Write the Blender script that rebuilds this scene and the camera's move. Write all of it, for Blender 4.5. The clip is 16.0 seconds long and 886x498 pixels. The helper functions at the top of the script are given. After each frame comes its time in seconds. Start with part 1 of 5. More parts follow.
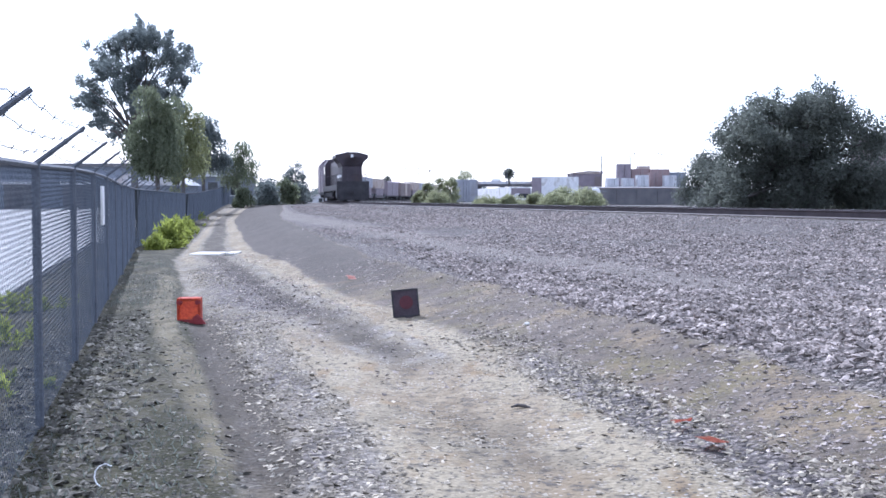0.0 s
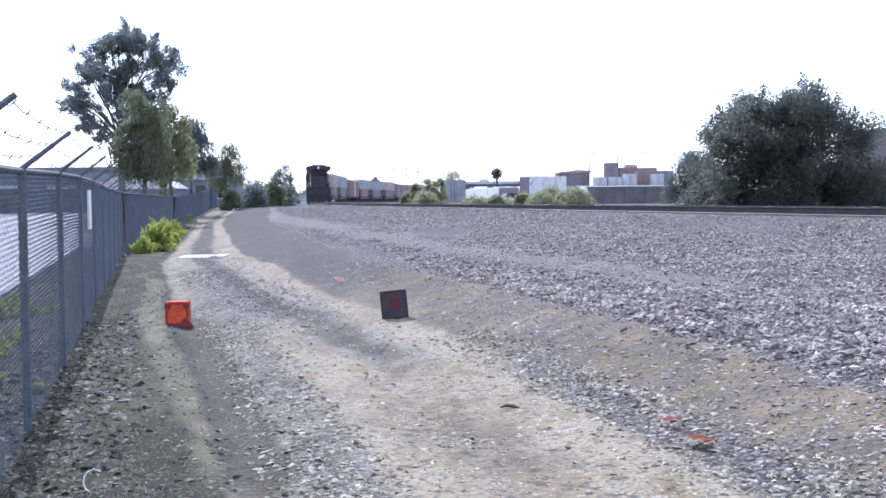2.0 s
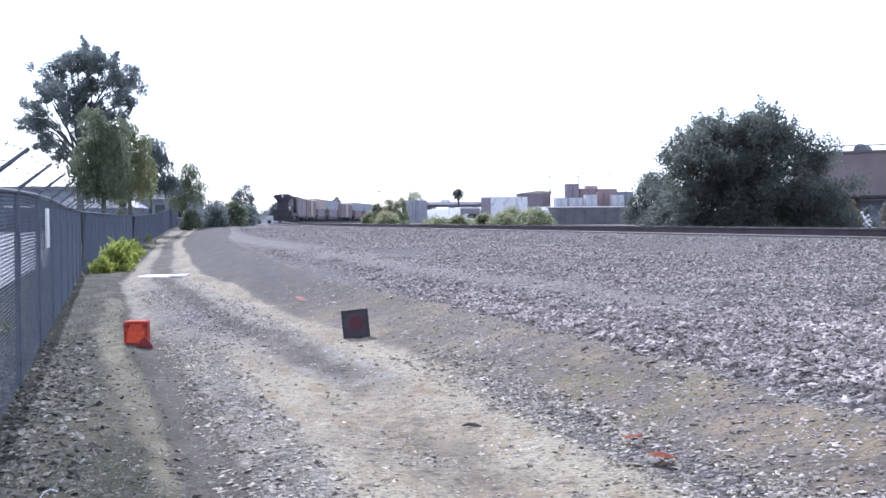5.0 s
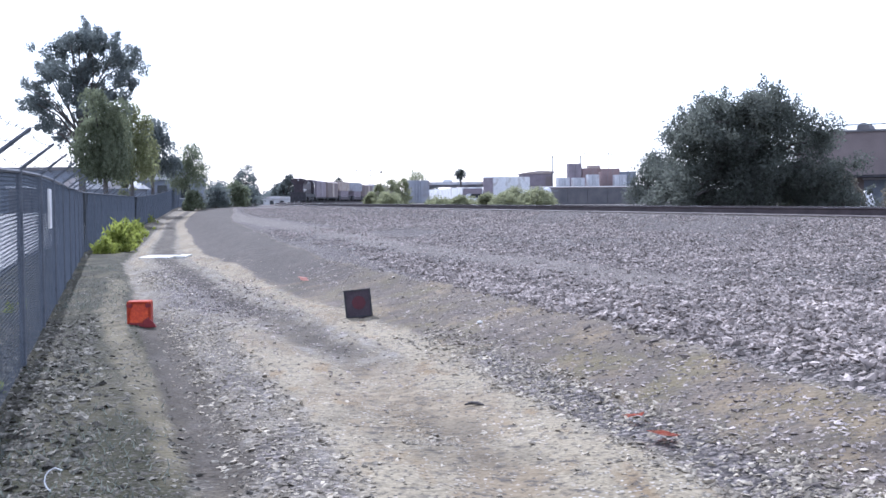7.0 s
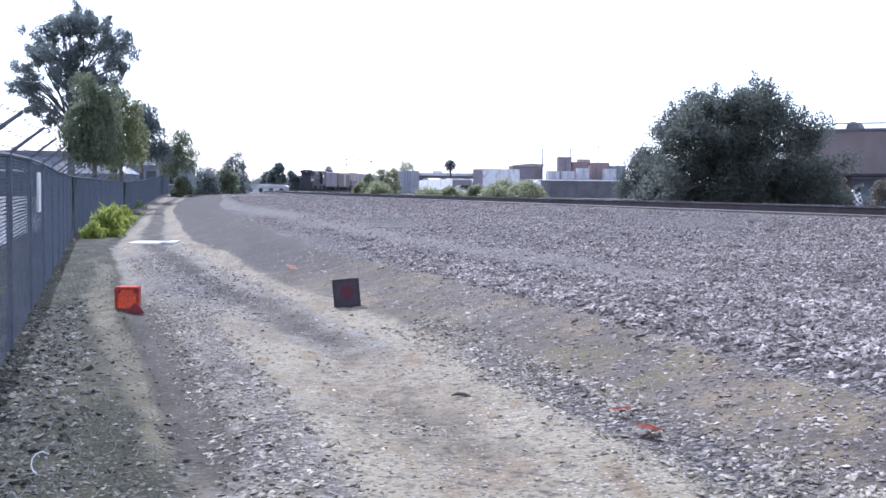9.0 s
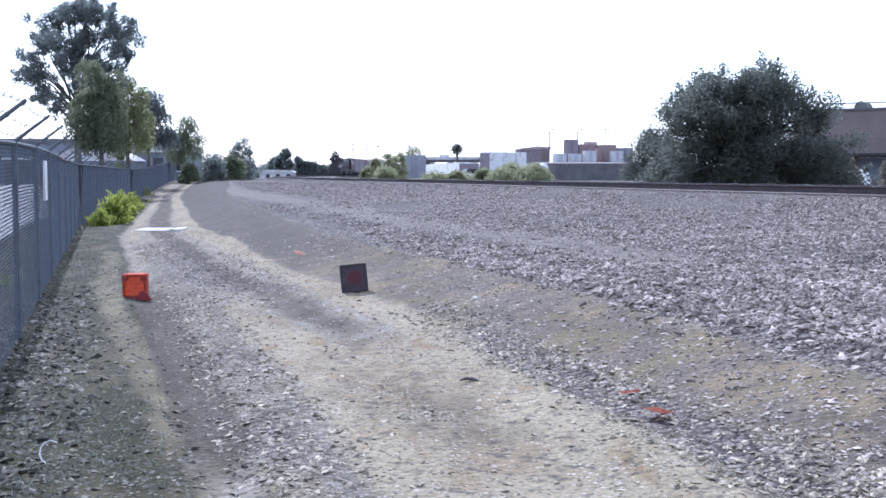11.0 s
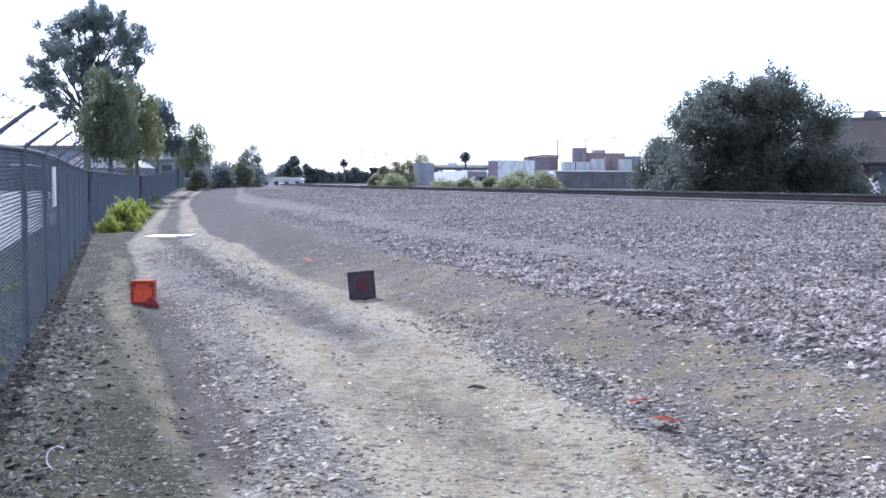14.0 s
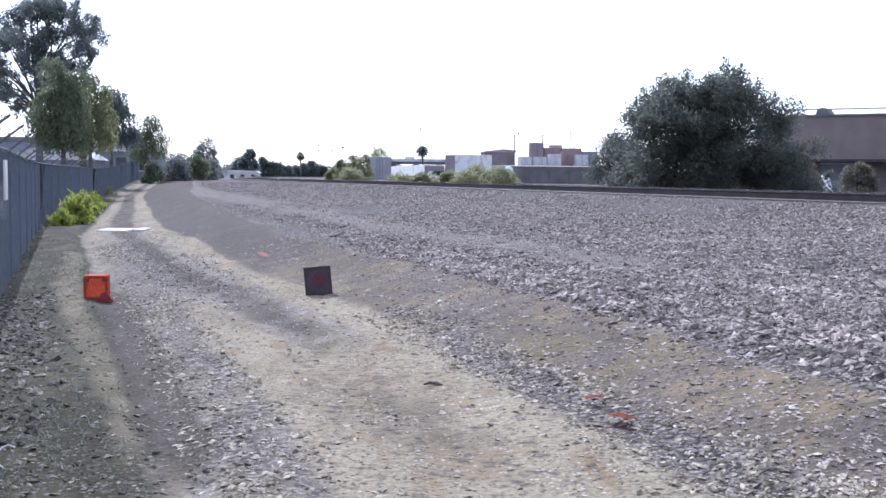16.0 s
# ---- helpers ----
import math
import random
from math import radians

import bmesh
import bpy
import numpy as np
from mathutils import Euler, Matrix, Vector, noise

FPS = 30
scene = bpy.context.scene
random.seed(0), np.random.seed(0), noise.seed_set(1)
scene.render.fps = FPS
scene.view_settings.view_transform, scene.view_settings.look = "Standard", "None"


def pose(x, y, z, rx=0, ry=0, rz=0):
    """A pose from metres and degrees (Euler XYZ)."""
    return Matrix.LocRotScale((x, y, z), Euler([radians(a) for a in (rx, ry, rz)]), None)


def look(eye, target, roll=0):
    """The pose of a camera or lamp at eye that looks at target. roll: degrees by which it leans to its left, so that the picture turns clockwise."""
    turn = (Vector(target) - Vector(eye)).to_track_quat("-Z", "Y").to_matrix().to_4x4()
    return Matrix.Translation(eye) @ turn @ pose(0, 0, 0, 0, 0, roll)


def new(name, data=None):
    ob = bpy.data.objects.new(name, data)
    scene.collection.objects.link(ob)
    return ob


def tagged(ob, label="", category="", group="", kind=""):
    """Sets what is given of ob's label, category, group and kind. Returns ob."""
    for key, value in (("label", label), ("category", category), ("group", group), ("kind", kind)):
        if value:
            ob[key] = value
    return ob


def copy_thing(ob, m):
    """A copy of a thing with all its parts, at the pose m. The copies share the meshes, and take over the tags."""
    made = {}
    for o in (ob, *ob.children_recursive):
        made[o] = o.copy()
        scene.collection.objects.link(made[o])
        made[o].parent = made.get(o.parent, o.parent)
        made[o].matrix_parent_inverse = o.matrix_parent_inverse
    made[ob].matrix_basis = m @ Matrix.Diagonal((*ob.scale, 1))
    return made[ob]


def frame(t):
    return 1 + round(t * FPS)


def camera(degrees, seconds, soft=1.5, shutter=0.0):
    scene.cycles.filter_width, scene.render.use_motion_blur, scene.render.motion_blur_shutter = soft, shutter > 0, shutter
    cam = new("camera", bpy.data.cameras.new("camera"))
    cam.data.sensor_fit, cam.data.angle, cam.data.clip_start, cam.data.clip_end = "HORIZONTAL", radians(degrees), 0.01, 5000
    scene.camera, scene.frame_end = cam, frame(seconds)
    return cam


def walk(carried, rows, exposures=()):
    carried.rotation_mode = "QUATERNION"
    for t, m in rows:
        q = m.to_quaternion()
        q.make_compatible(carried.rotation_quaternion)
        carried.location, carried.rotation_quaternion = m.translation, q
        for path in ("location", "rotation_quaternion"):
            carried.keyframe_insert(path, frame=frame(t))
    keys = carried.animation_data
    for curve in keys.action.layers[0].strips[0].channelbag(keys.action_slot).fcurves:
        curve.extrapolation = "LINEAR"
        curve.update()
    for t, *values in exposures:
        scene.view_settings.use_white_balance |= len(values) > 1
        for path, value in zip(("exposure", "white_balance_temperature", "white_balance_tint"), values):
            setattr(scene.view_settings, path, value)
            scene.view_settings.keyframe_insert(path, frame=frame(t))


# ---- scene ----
cam = camera(42.0, 16.0, soft=1.6, shutter=0.0)
# seconds, eye, yaw (to the left), pitch (up), lean
PATH = [
    (0.0, 0.001, 0.001, 1.550, 0.004, -2.498, -0.010),
    (0.5, -0.002, 0.002, 1.535, 0.123, -2.922, 0.052),
    (1.0, 0.011, -0.015, 1.551, -0.435, -3.194, 0.220),
    (1.5, 0.003, 0.006, 1.545, -1.381, -2.589, -0.570),
    (2.0, 0.008, -0.007, 1.555, -0.561, -2.477, -0.561),
    (2.5, 0.012, -0.012, 1.549, -1.525, -1.805, -0.528),
    (3.0, -0.003, -0.010, 1.553, -1.977, -2.152, -0.572),
    (3.5, -0.006, 0.004, 1.551, -1.973, -2.378, -0.196),
    (4.0, -0.014, 0.020, 1.554, -1.615, -1.632, -0.525),
    (4.2, 0.000, -0.016, 1.543, -1.922, -1.434, -0.474),
    (6.3, 0.005, -0.000, 1.536, -2.659, -2.230, -0.394),
    (6.5, 0.003, -0.007, 1.534, -2.251, -2.455, -0.530),
    (7.0, 0.003, -0.011, 1.533, -2.362, -2.461, -0.539),
    (7.5, -0.001, -0.026, 1.537, -2.921, -3.657, -0.257),
    (8.0, 0.001, -0.023, 1.539, -2.658, -2.940, -0.159),
    (8.5, 0.002, -0.042, 1.551, -3.594, -2.805, 0.404),
    (9.0, -0.006, -0.036, 1.535, -2.934, -2.908, 0.538),
    (9.2, -0.011, 0.014, 1.526, -2.800, -2.801, 0.022),
    (11.5, 0.002, -0.003, 1.539, -2.362, -3.869, -0.082),
    (12.0, 0.001, 0.001, 1.541, -0.757, -3.942, 0.084),
    (12.5, 0.005, 0.001, 1.549, -1.396, -4.290, -0.015),
    (13.0, 0.004, 0.005, 1.541, -1.846, -3.843, -0.175),
    (13.5, -0.001, 0.011, 1.558, -2.123, -3.685, -0.420),
    (14.0, 0.002, 0.011, 1.531, -2.162, -3.316, 0.118),
    (14.5, 0.003, 0.017, 1.539, -2.515, -3.582, 0.237),
    (15.0, 0.007, 0.022, 1.546, -2.557, -3.973, -0.216),
    (15.5, 0.006, 0.000, 1.552, -3.219, -3.820, -0.089),
    (16.0, 0.002, 0.013, 1.551, -4.310, -3.595, 0.459),
]


def aimed(x, y, z, yaw, pitch, lean):
    a, b = radians(yaw), radians(pitch)
    way = Vector((-math.sin(a) * math.cos(b), math.cos(a) * math.cos(b), math.sin(b)))
    return look((x, y, z), Vector((x, y, z)) + way, lean)


EXPOSURES = [(0.0, 0.48, 5120, 17), (4.2, 0.48, 5140, 17), (6.5, 0.48, 5320, 17), (7.5, 0.34, 5120, 17), (9.0, 0.36, 5100, 18), (12.0, 0.36, 5060, 16), (13.0, 0.36, 5180, 18), (14.0, 0.37, 5050, 16), (15.0, 0.36, 5260, 19), (16.0, 0.24, 5260, 18)]
walk(cam, [(r[0], aimed(*r[1:])) for r in PATH], EXPOSURES)

# ---- world and sun ----
SUN_ELEVATION, SUN_TURN = radians(40), radians(-18)   # turn: from straight ahead (+y), to the right
world = bpy.data.worlds.new("sky")
scene.world = world
world.use_nodes = True
wn = world.node_tree
sky = wn.nodes.new("ShaderNodeTexSky")
sky.sky_type, sky.sun_disc = "NISHITA", False
sky.sun_elevation, sky.sun_rotation = SUN_ELEVATION, SUN_TURN
sky.air_density, sky.dust_density, sky.ozone_density = 1.0, 1.0, 1.0
wn.links.new(sky.outputs[0], wn.nodes["Background"].inputs[0])
wn.nodes["Background"].inputs[1].default_value = 0.06
# a bright even haze over the whole sky
haze = wn.nodes.new("ShaderNodeBackground")
haze.inputs[0].default_value, haze.inputs[1].default_value = (1.0, 0.985, 0.985, 1), 0.80
both = wn.nodes.new("ShaderNodeAddShader")
wn.links.new(wn.nodes["Background"].outputs[0], both.inputs[0])
wn.links.new(haze.outputs[0], both.inputs[1])
wn.links.new(both.outputs[0], wn.nodes["World Output"].inputs[0])
sun = new("sun", bpy.data.lights.new("sun", "SUN"))
sun.data.energy, sun.data.angle, sun.data.color = 5.0, radians(0.6), (1.0, 0.94, 0.86)
sun_way = Vector((math.sin(SUN_TURN) * math.cos(SUN_ELEVATION), math.cos(SUN_TURN) * math.cos(SUN_ELEVATION), math.sin(SUN_ELEVATION)))
sun.matrix_world = look(sun_way * 200, (0, 0, 0))


# ---- materials ----
def material(name, dark, light, rough=0.8, scale=6.0, grain=60.0, bump=0.3, metal=0.0, spread=0.12, stain=None, per_object=0.0):
    """Two scales of variation between two colours, with fine relief; stain: a third colour in patches."""
    m = bpy.data.materials.new(name)
    m.use_nodes = True
    nt = m.node_tree
    bsdf = nt.nodes["Principled BSDF"]
    tc = nt.nodes.new("ShaderNodeTexCoord")
    big, small = nt.nodes.new("ShaderNodeTexNoise"), nt.nodes.new("ShaderNodeTexNoise")
    big.inputs["Scale"].default_value, small.inputs["Scale"].default_value = scale, grain
    big.inputs["Detail"].default_value, small.inputs["Detail"].default_value = 4, 3
    for n in (big, small):
        nt.links.new(tc.outputs["Object"], n.inputs["Vector"])
    add = nt.nodes.new("ShaderNodeMath")
    add.operation = "ADD"
    nt.links.new(big.outputs[0], add.inputs[0])
    nt.links.new(small.outputs[0], add.inputs[1])
    ramp = nt.nodes.new("ShaderNodeMapRange")
    ramp.inputs["From Min"].default_value, ramp.inputs["From Max"].default_value = 1 - spread * 2, 1 + spread * 2
    nt.links.new(add.outputs[0], ramp.inputs["Value"])
    mix = nt.nodes.new("ShaderNodeMix")
    mix.data_type = "RGBA"
    mix.inputs[6].default_value, mix.inputs[7].default_value = (*dark, 1), (*light, 1)
    nt.links.new(ramp.outputs[0], mix.inputs[0])
    out = mix.outputs[2]
    if stain:
        st = nt.nodes.new("ShaderNodeTexNoise")
        st.inputs["Scale"].default_value, st.inputs["Detail"].default_value = scale * 0.45, 6
        nt.links.new(tc.outputs["Object"], st.inputs["Vector"])
        cut = nt.nodes.new("ShaderNodeMapRange")
        cut.inputs["From Min"].default_value, cut.inputs["From Max"].default_value = 0.52, 0.66
        nt.links.new(st.outputs[0], cut.inputs["Value"])
        m2 = nt.nodes.new("ShaderNodeMix")
        m2.data_type = "RGBA"
        m2.inputs[7].default_value = (*stain, 1)
        nt.links.new(cut.outputs[0], m2.inputs[0])
        nt.links.new(out, m2.inputs[6])
        out = m2.outputs[2]
    if per_object:
        info = nt.nodes.new("ShaderNodeNewGeometry")
        hsv = nt.nodes.new("ShaderNodeHueSaturation")
        mr = nt.nodes.new("ShaderNodeMapRange")
        mr.inputs["To Min"].default_value, mr.inputs["To Max"].default_value = 1 - per_object, 1 + per_object
        nt.links.new(info.outputs["Random Per Island"], mr.inputs["Value"])
        nt.links.new(mr.outputs[0], hsv.inputs["Value"])
        nt.links.new(out, hsv.inputs["Color"])
        out = hsv.outputs[0]
    nt.links.new(out, bsdf.inputs["Base Color"])
    bsdf.inputs["Roughness"].default_value, bsdf.inputs["Metallic"].default_value = rough, metal
    if bump:
        bp = nt.nodes.new("ShaderNodeBump")
        bp.inputs["Strength"].default_value, bp.inputs["Distance"].default_value = bump, 0.02
        nt.links.new(small.outputs[0], bp.inputs["Height"])
        nt.links.new(bp.outputs[0], bsdf.inputs["Normal"])
    return m


def leaf_material(name, dark, light):
    m = material(name, dark, light, rough=0.75, scale=0.6, grain=4.0, bump=0, spread=0.2, per_object=0.22)
    nt = m.node_tree
    bsdf = nt.nodes["Principled BSDF"]
    tr = nt.nodes.new("ShaderNodeBsdfTranslucent")
    through_leaf = nt.nodes.new("ShaderNodeHueSaturation")
    through_leaf.inputs["Value"].default_value = 1.5
    nt.links.new(bsdf.inputs["Base Color"].links[0].from_socket, through_leaf.inputs["Color"])
    nt.links.new(through_leaf.outputs[0], tr.inputs["Color"])
    mix = nt.nodes.new("ShaderNodeMixShader")
    bsdf.inputs["Specular IOR Level"].default_value = 0.25
    mix.inputs[0].default_value = 0.55
    nt.links.new(bsdf.outputs[0], mix.inputs[1])
    nt.links.new(tr.outputs[0], mix.inputs[2])
    nt.links.new(mix.outputs[0], nt.nodes["Material Output"].inputs["Surface"])
    return m


def ground_material():
    """Soil, sand, brown bank and gravel, mixed by the attributes of the sheet and broken up by noise."""
    m = bpy.data.materials.new("gravel_and_soil")
    m.use_nodes = True
    nt = m.node_tree
    bsdf = nt.nodes["Principled BSDF"]
    tc = nt.nodes.new("ShaderNodeTexCoord")

    drawn = nt.nodes.new("ShaderNodeMapping")
    drawn.inputs["Scale"].default_value = (1.0, 0.4, 1.0)
    drawn.inputs["Rotation"].default_value = (0, 0, -0.2)
    nt.links.new(tc.outputs["Object"], drawn.inputs["Vector"])

    def noise_at(scale, detail=5, along=False):
        """Noise; along: drawn out by the wheels that pass along the road."""
        n = nt.nodes.new("ShaderNodeTexNoise")
        n.inputs["Scale"].default_value, n.inputs["Detail"].default_value = scale, detail
        nt.links.new(drawn.outputs[0] if along else tc.outputs["Object"], n.inputs["Vector"])
        return n.outputs[0]

    def spread(sock, a, b):
        r = nt.nodes.new("ShaderNodeMapRange")
        r.inputs["From Min"].default_value, r.inputs["From Max"].default_value = a, b
        nt.links.new(sock, r.inputs["Value"])
        return r.outputs[0]

    def mixed(fac, a, b):
        x = nt.nodes.new("ShaderNodeMix")
        x.data_type = "RGBA"
        nt.links.new(fac, x.inputs[0])
        for i, c in ((6, a), (7, b)):
            if isinstance(c, tuple):
                x.inputs[i].default_value = (*c, 1)
            else:
                nt.links.new(c, x.inputs[i])
        return x.outputs[2]

    def attribute(name, rough_noise, amount=1.4):
        """Where a zone lies, with ragged patchy borders."""
        a = nt.nodes.new("ShaderNodeAttribute")
        a.attribute_name = name
        s = nt.nodes.new("ShaderNodeMath")
        s.operation = "MULTIPLY_ADD"
        nt.links.new(rough_noise, s.inputs[0])
        s.inputs[1].default_value = amount
        nt.links.new(a.outputs["Fac"], s.inputs[2])
        return spread(s.outputs[0], 0.25 + amount * 0.5, 0.75 + amount * 0.5)

    ragged = noise_at(2.4, 9, True)
    coarse, mid, fine = noise_at(1.1, 5, True), noise_at(5.0, 7, True), noise_at(38.0)
    cell = nt.nodes.new("ShaderNodeTexVoronoi")
    cell.inputs["Scale"].default_value = 19.0
    nt.links.new(tc.outputs["Object"], cell.inputs["Vector"])
    stone = nt.nodes.new("ShaderNodeSeparateColor")
    nt.links.new(cell.outputs["Color"], stone.inputs[0])
    gravel = mixed(stone.outputs[0], (0.10, 0.087, 0.08), (0.285, 0.252, 0.233))
    # gaps between the stones painted near black, their shade put into the colour
    gravel = mixed(spread(cell.outputs["Distance"], 0.35, 0.75), gravel, (0.05, 0.046, 0.046))
    soil = mixed(spread(fine, 0.3, 0.7), (0.13, 0.112, 0.08), (0.23, 0.198, 0.145))
    soil = mixed(spread(mid, 0.45, 0.7), soil, (0.24, 0.22, 0.19))
    sand = mixed(spread(fine, 0.3, 0.7), (0.20, 0.171, 0.118), (0.32, 0.278, 0.198))
    sand = mixed(spread(noise_at(3.2, 7, True), 0.52, 0.66), sand, (0.205, 0.152, 0.09))
    bank = mixed(spread(noise_at(4.0, 8), 0.3, 0.7), (0.080, 0.067, 0.055), (0.165, 0.138, 0.112))
    bank = mixed(spread(noise_at(1.5, 7), 0.46, 0.66), bank, (0.140, 0.120, 0.070))
    bank = mixed(spread(noise_at(2.1, 7), 0.50, 0.68), bank, (0.205, 0.162, 0.105))
    dark = mixed(spread(fine, 0.3, 0.7), (0.024, 0.02, 0.016), (0.066, 0.055, 0.045))
    verge = mixed(spread(fine, 0.3, 0.7), (0.014, 0.015, 0.007), (0.040, 0.038, 0.017))
    verge = mixed(spread(noise_at(1.6, 7, True), 0.5, 0.62), verge, (0.070, 0.062, 0.034))
    khaki = mixed(spread(mid, 0.35, 0.65), (0.085, 0.074, 0.043), (0.155, 0.135, 0.086))
    fines = mixed(spread(fine, 0.3, 0.7), (0.145, 0.128, 0.115), (0.24, 0.212, 0.19))
    base = mixed(attribute("verge", ragged), soil, verge)
    base = mixed(attribute("khaki", ragged), base, khaki)
    base = mixed(attribute("gravel", ragged), base, gravel)
    base = mixed(attribute("fines", ragged, 1.4), base, fines)
    base = mixed(attribute("bank", ragged), base, bank)
    # the bank turns darker further along the road
    base = mixed(attribute("dark_bank", noise_at(1.4, 6), 0.8), base, mixed(spread(noise_at(6.0, 7), 0.3, 0.7), (0.055, 0.048, 0.042), (0.10, 0.085, 0.073)))
    base = mixed(attribute("sand", ragged), base, mixed(spread(noise_at(1.3, 6, True), 0.5, 0.62), sand, (0.205, 0.165, 0.11)))
    ochre = mixed(spread(noise_at(6.0, 7), 0.35, 0.65), (0.165, 0.130, 0.086), (0.27, 0.225, 0.155))
    base = mixed(attribute("ochre", noise_at(2.0, 7), 1.4), base, ochre)
    # pale and dark pebbles lying in the soil
    pebble = nt.nodes.new("ShaderNodeTexVoronoi")
    pebble.inputs["Scale"].default_value = 34.0
    nt.links.new(tc.outputs["Object"], pebble.inputs["Vector"])
    tone = nt.nodes.new("ShaderNodeSeparateColor")
    nt.links.new(pebble.outputs["Color"], tone.inputs[0])
    round_ = spread(pebble.outputs["Distance"], 0.5, 0.3)

    def times(a, b):
        q = nt.nodes.new("ShaderNodeMath")
        q.operation = "MULTIPLY"
        nt.links.new(a, q.inputs[0])
        nt.links.new(b, q.inputs[1])
        return q.outputs[0]

    away = nt.nodes.new("ShaderNodeAttribute")
    away.attribute_name = "verge"
    slope = nt.nodes.new("ShaderNodeAttribute")
    slope.attribute_name = "bank"
    patchy = times(spread(noise_at(2.6, 5, True), 0.40, 0.62), spread(away.outputs["Fac"], 1.6, 0.4))
    patchy = times(patchy, spread(slope.outputs["Fac"], 1.1, 0.2))
    base = mixed(times(times(spread(tone.outputs[0], 0.72, 0.78), round_), patchy), base, (0.44, 0.41, 0.37))
    base = mixed(times(spread(tone.outputs[1], 0.80, 0.86), round_), base, (0.075, 0.068, 0.062))
    base = mixed(spread(noise_at(11.0, 8), 0.53, 0.72), base, (0.085, 0.076, 0.066))
    soft_dark = nt.nodes.new("ShaderNodeMath")
    soft_dark.operation = "MULTIPLY"
    nt.links.new(attribute("dark", ragged, 1.2), soft_dark.inputs[0])
    soft_dark.inputs[1].default_value = 0.8
    base = mixed(soft_dark.outputs[0], base, dark)
    hsv = nt.nodes.new("ShaderNodeHueSaturation")
    mr = nt.nodes.new("ShaderNodeMapRange")
    mr.inputs["To Min"].default_value, mr.inputs["To Max"].default_value = 0.65, 1.25
    nt.links.new(coarse, mr.inputs["Value"])
    nt.links.new(mr.outputs[0], hsv.inputs["Value"])
    nt.links.new(base, hsv.inputs["Color"])
    nt.links.new(hsv.outputs[0], bsdf.inputs["Base Color"])
    bsdf.inputs["Roughness"].default_value = 0.95
    bsdf.inputs["Specular IOR Level"].default_value = 0.12
    add = nt.nodes.new("ShaderNodeMath")
    add.operation = "SUBTRACT"
    nt.links.new(fine, add.inputs[0])
    nt.links.new(cell.outputs["Distance"], add.inputs[1])
    bp = nt.nodes.new("ShaderNodeBump")
    bp.inputs["Distance"].default_value = 0.04
    loose = nt.nodes.new("ShaderNodeAttribute")
    loose.attribute_name = "gravel"
    firm = nt.nodes.new("ShaderNodeMapRange")
    firm.inputs["To Min"].default_value, firm.inputs["To Max"].default_value = 0.4, 1.0
    nt.links.new(loose.outputs["Fac"], firm.inputs["Value"])
    nt.links.new(firm.outputs[0], bp.inputs["Strength"])
    nt.links.new(add.outputs[0], bp.inputs["Height"])
    nt.links.new(bp.outputs[0], bsdf.inputs["Normal"])
    return m


M_GROUND = ground_material()
M_STONE = material("ballast_stone", (0.16, 0.138, 0.124), (0.41, 0.356, 0.32), 0.95, 3.0, 30.0, 0.2, per_object=0.55)
M_STONE_PALE = material("pale_dusty_stone", (0.17, 0.149, 0.115), (0.43, 0.381, 0.30), 0.95, 3.0, 30.0, 0.2, per_object=0.5)
# darker stone colour for the rut and the strip along the fence
M_STONE_DARK = material("dark_toned_stone", (0.036, 0.033, 0.026), (0.23, 0.213, 0.175), 0.95, 3.0, 30.0, 0.2, per_object=0.75)
for stone_mat in (M_STONE, M_STONE_PALE, M_STONE_DARK):
    stone_mat.node_tree.nodes["Principled BSDF"].inputs["Specular IOR Level"].default_value = 0.15
M_RAIL = material("rusty_rail_steel", (0.025, 0.017, 0.02), (0.06, 0.043, 0.046), 0.75, 3.0, 40.0, 0.2, 0.0)
M_RAIL_TOP = material("worn_rail_top", (0.45, 0.44, 0.43), (0.6, 0.6, 0.6), 0.3, 3.0, 40.0, 0.05, 1.0)
M_TIE = material("creosoted_timber", (0.05, 0.04, 0.03), (0.11, 0.09, 0.07), 0.9, 2.0, 30.0, 0.4)
M_GALV = material("weathered_galvanised_steel", (0.16, 0.17, 0.18), (0.30, 0.31, 0.32), 0.55, 5.0, 60.0, 0.15, 0.6)
M_POST = material("dull_painted_steel", (0.06, 0.068, 0.085), (0.115, 0.125, 0.145), 0.8, 5.0, 60.0, 0.15, 0.0)
M_WIRE = material("chain_link_wire", (0.055, 0.066, 0.082), (0.11, 0.124, 0.145), 0.6, 5.0, 60.0, 0.0, 0.6)
M_BARK = material("grey_brown_bark", (0.05, 0.045, 0.042), (0.13, 0.115, 0.105), 0.9, 2.0, 14.0, 0.6)
M_LEAF_EUC = leaf_material("grey_green_gum_leaf", (0.095, 0.109, 0.106), (0.152, 0.172, 0.163))
M_LEAF_WEEP = leaf_material("yellow_green_weeping_leaf", (0.095, 0.108, 0.07), (0.16, 0.178, 0.112))
M_LEAF_LIME = leaf_material("pale_lime_leaf", (0.135, 0.145, 0.075), (0.23, 0.24, 0.125))
M_LEAF_DARK = leaf_material("dark_green_leaf", (0.068, 0.075, 0.064), (0.132, 0.144, 0.122))
M_LEAF_WEED = leaf_material("bright_weed_leaf", (0.14, 0.165, 0.035), (0.25, 0.28, 0.065))
M_LEAF_SHRUB = leaf_material("dry_green_shrub_leaf", (0.17, 0.178, 0.105), (0.27, 0.28, 0.165))
M_LEAF_DRY = leaf_material("dry_brown_brush", (0.09, 0.085, 0.066), (0.16, 0.145, 0.115))
M_ORANGE = material("orange_plastic", (0.55, 0.05, 0.015), (0.80, 0.13, 0.03), 0.45, 6.0, 50.0, 0.1, stain=(0.25, 0.04, 0.02))
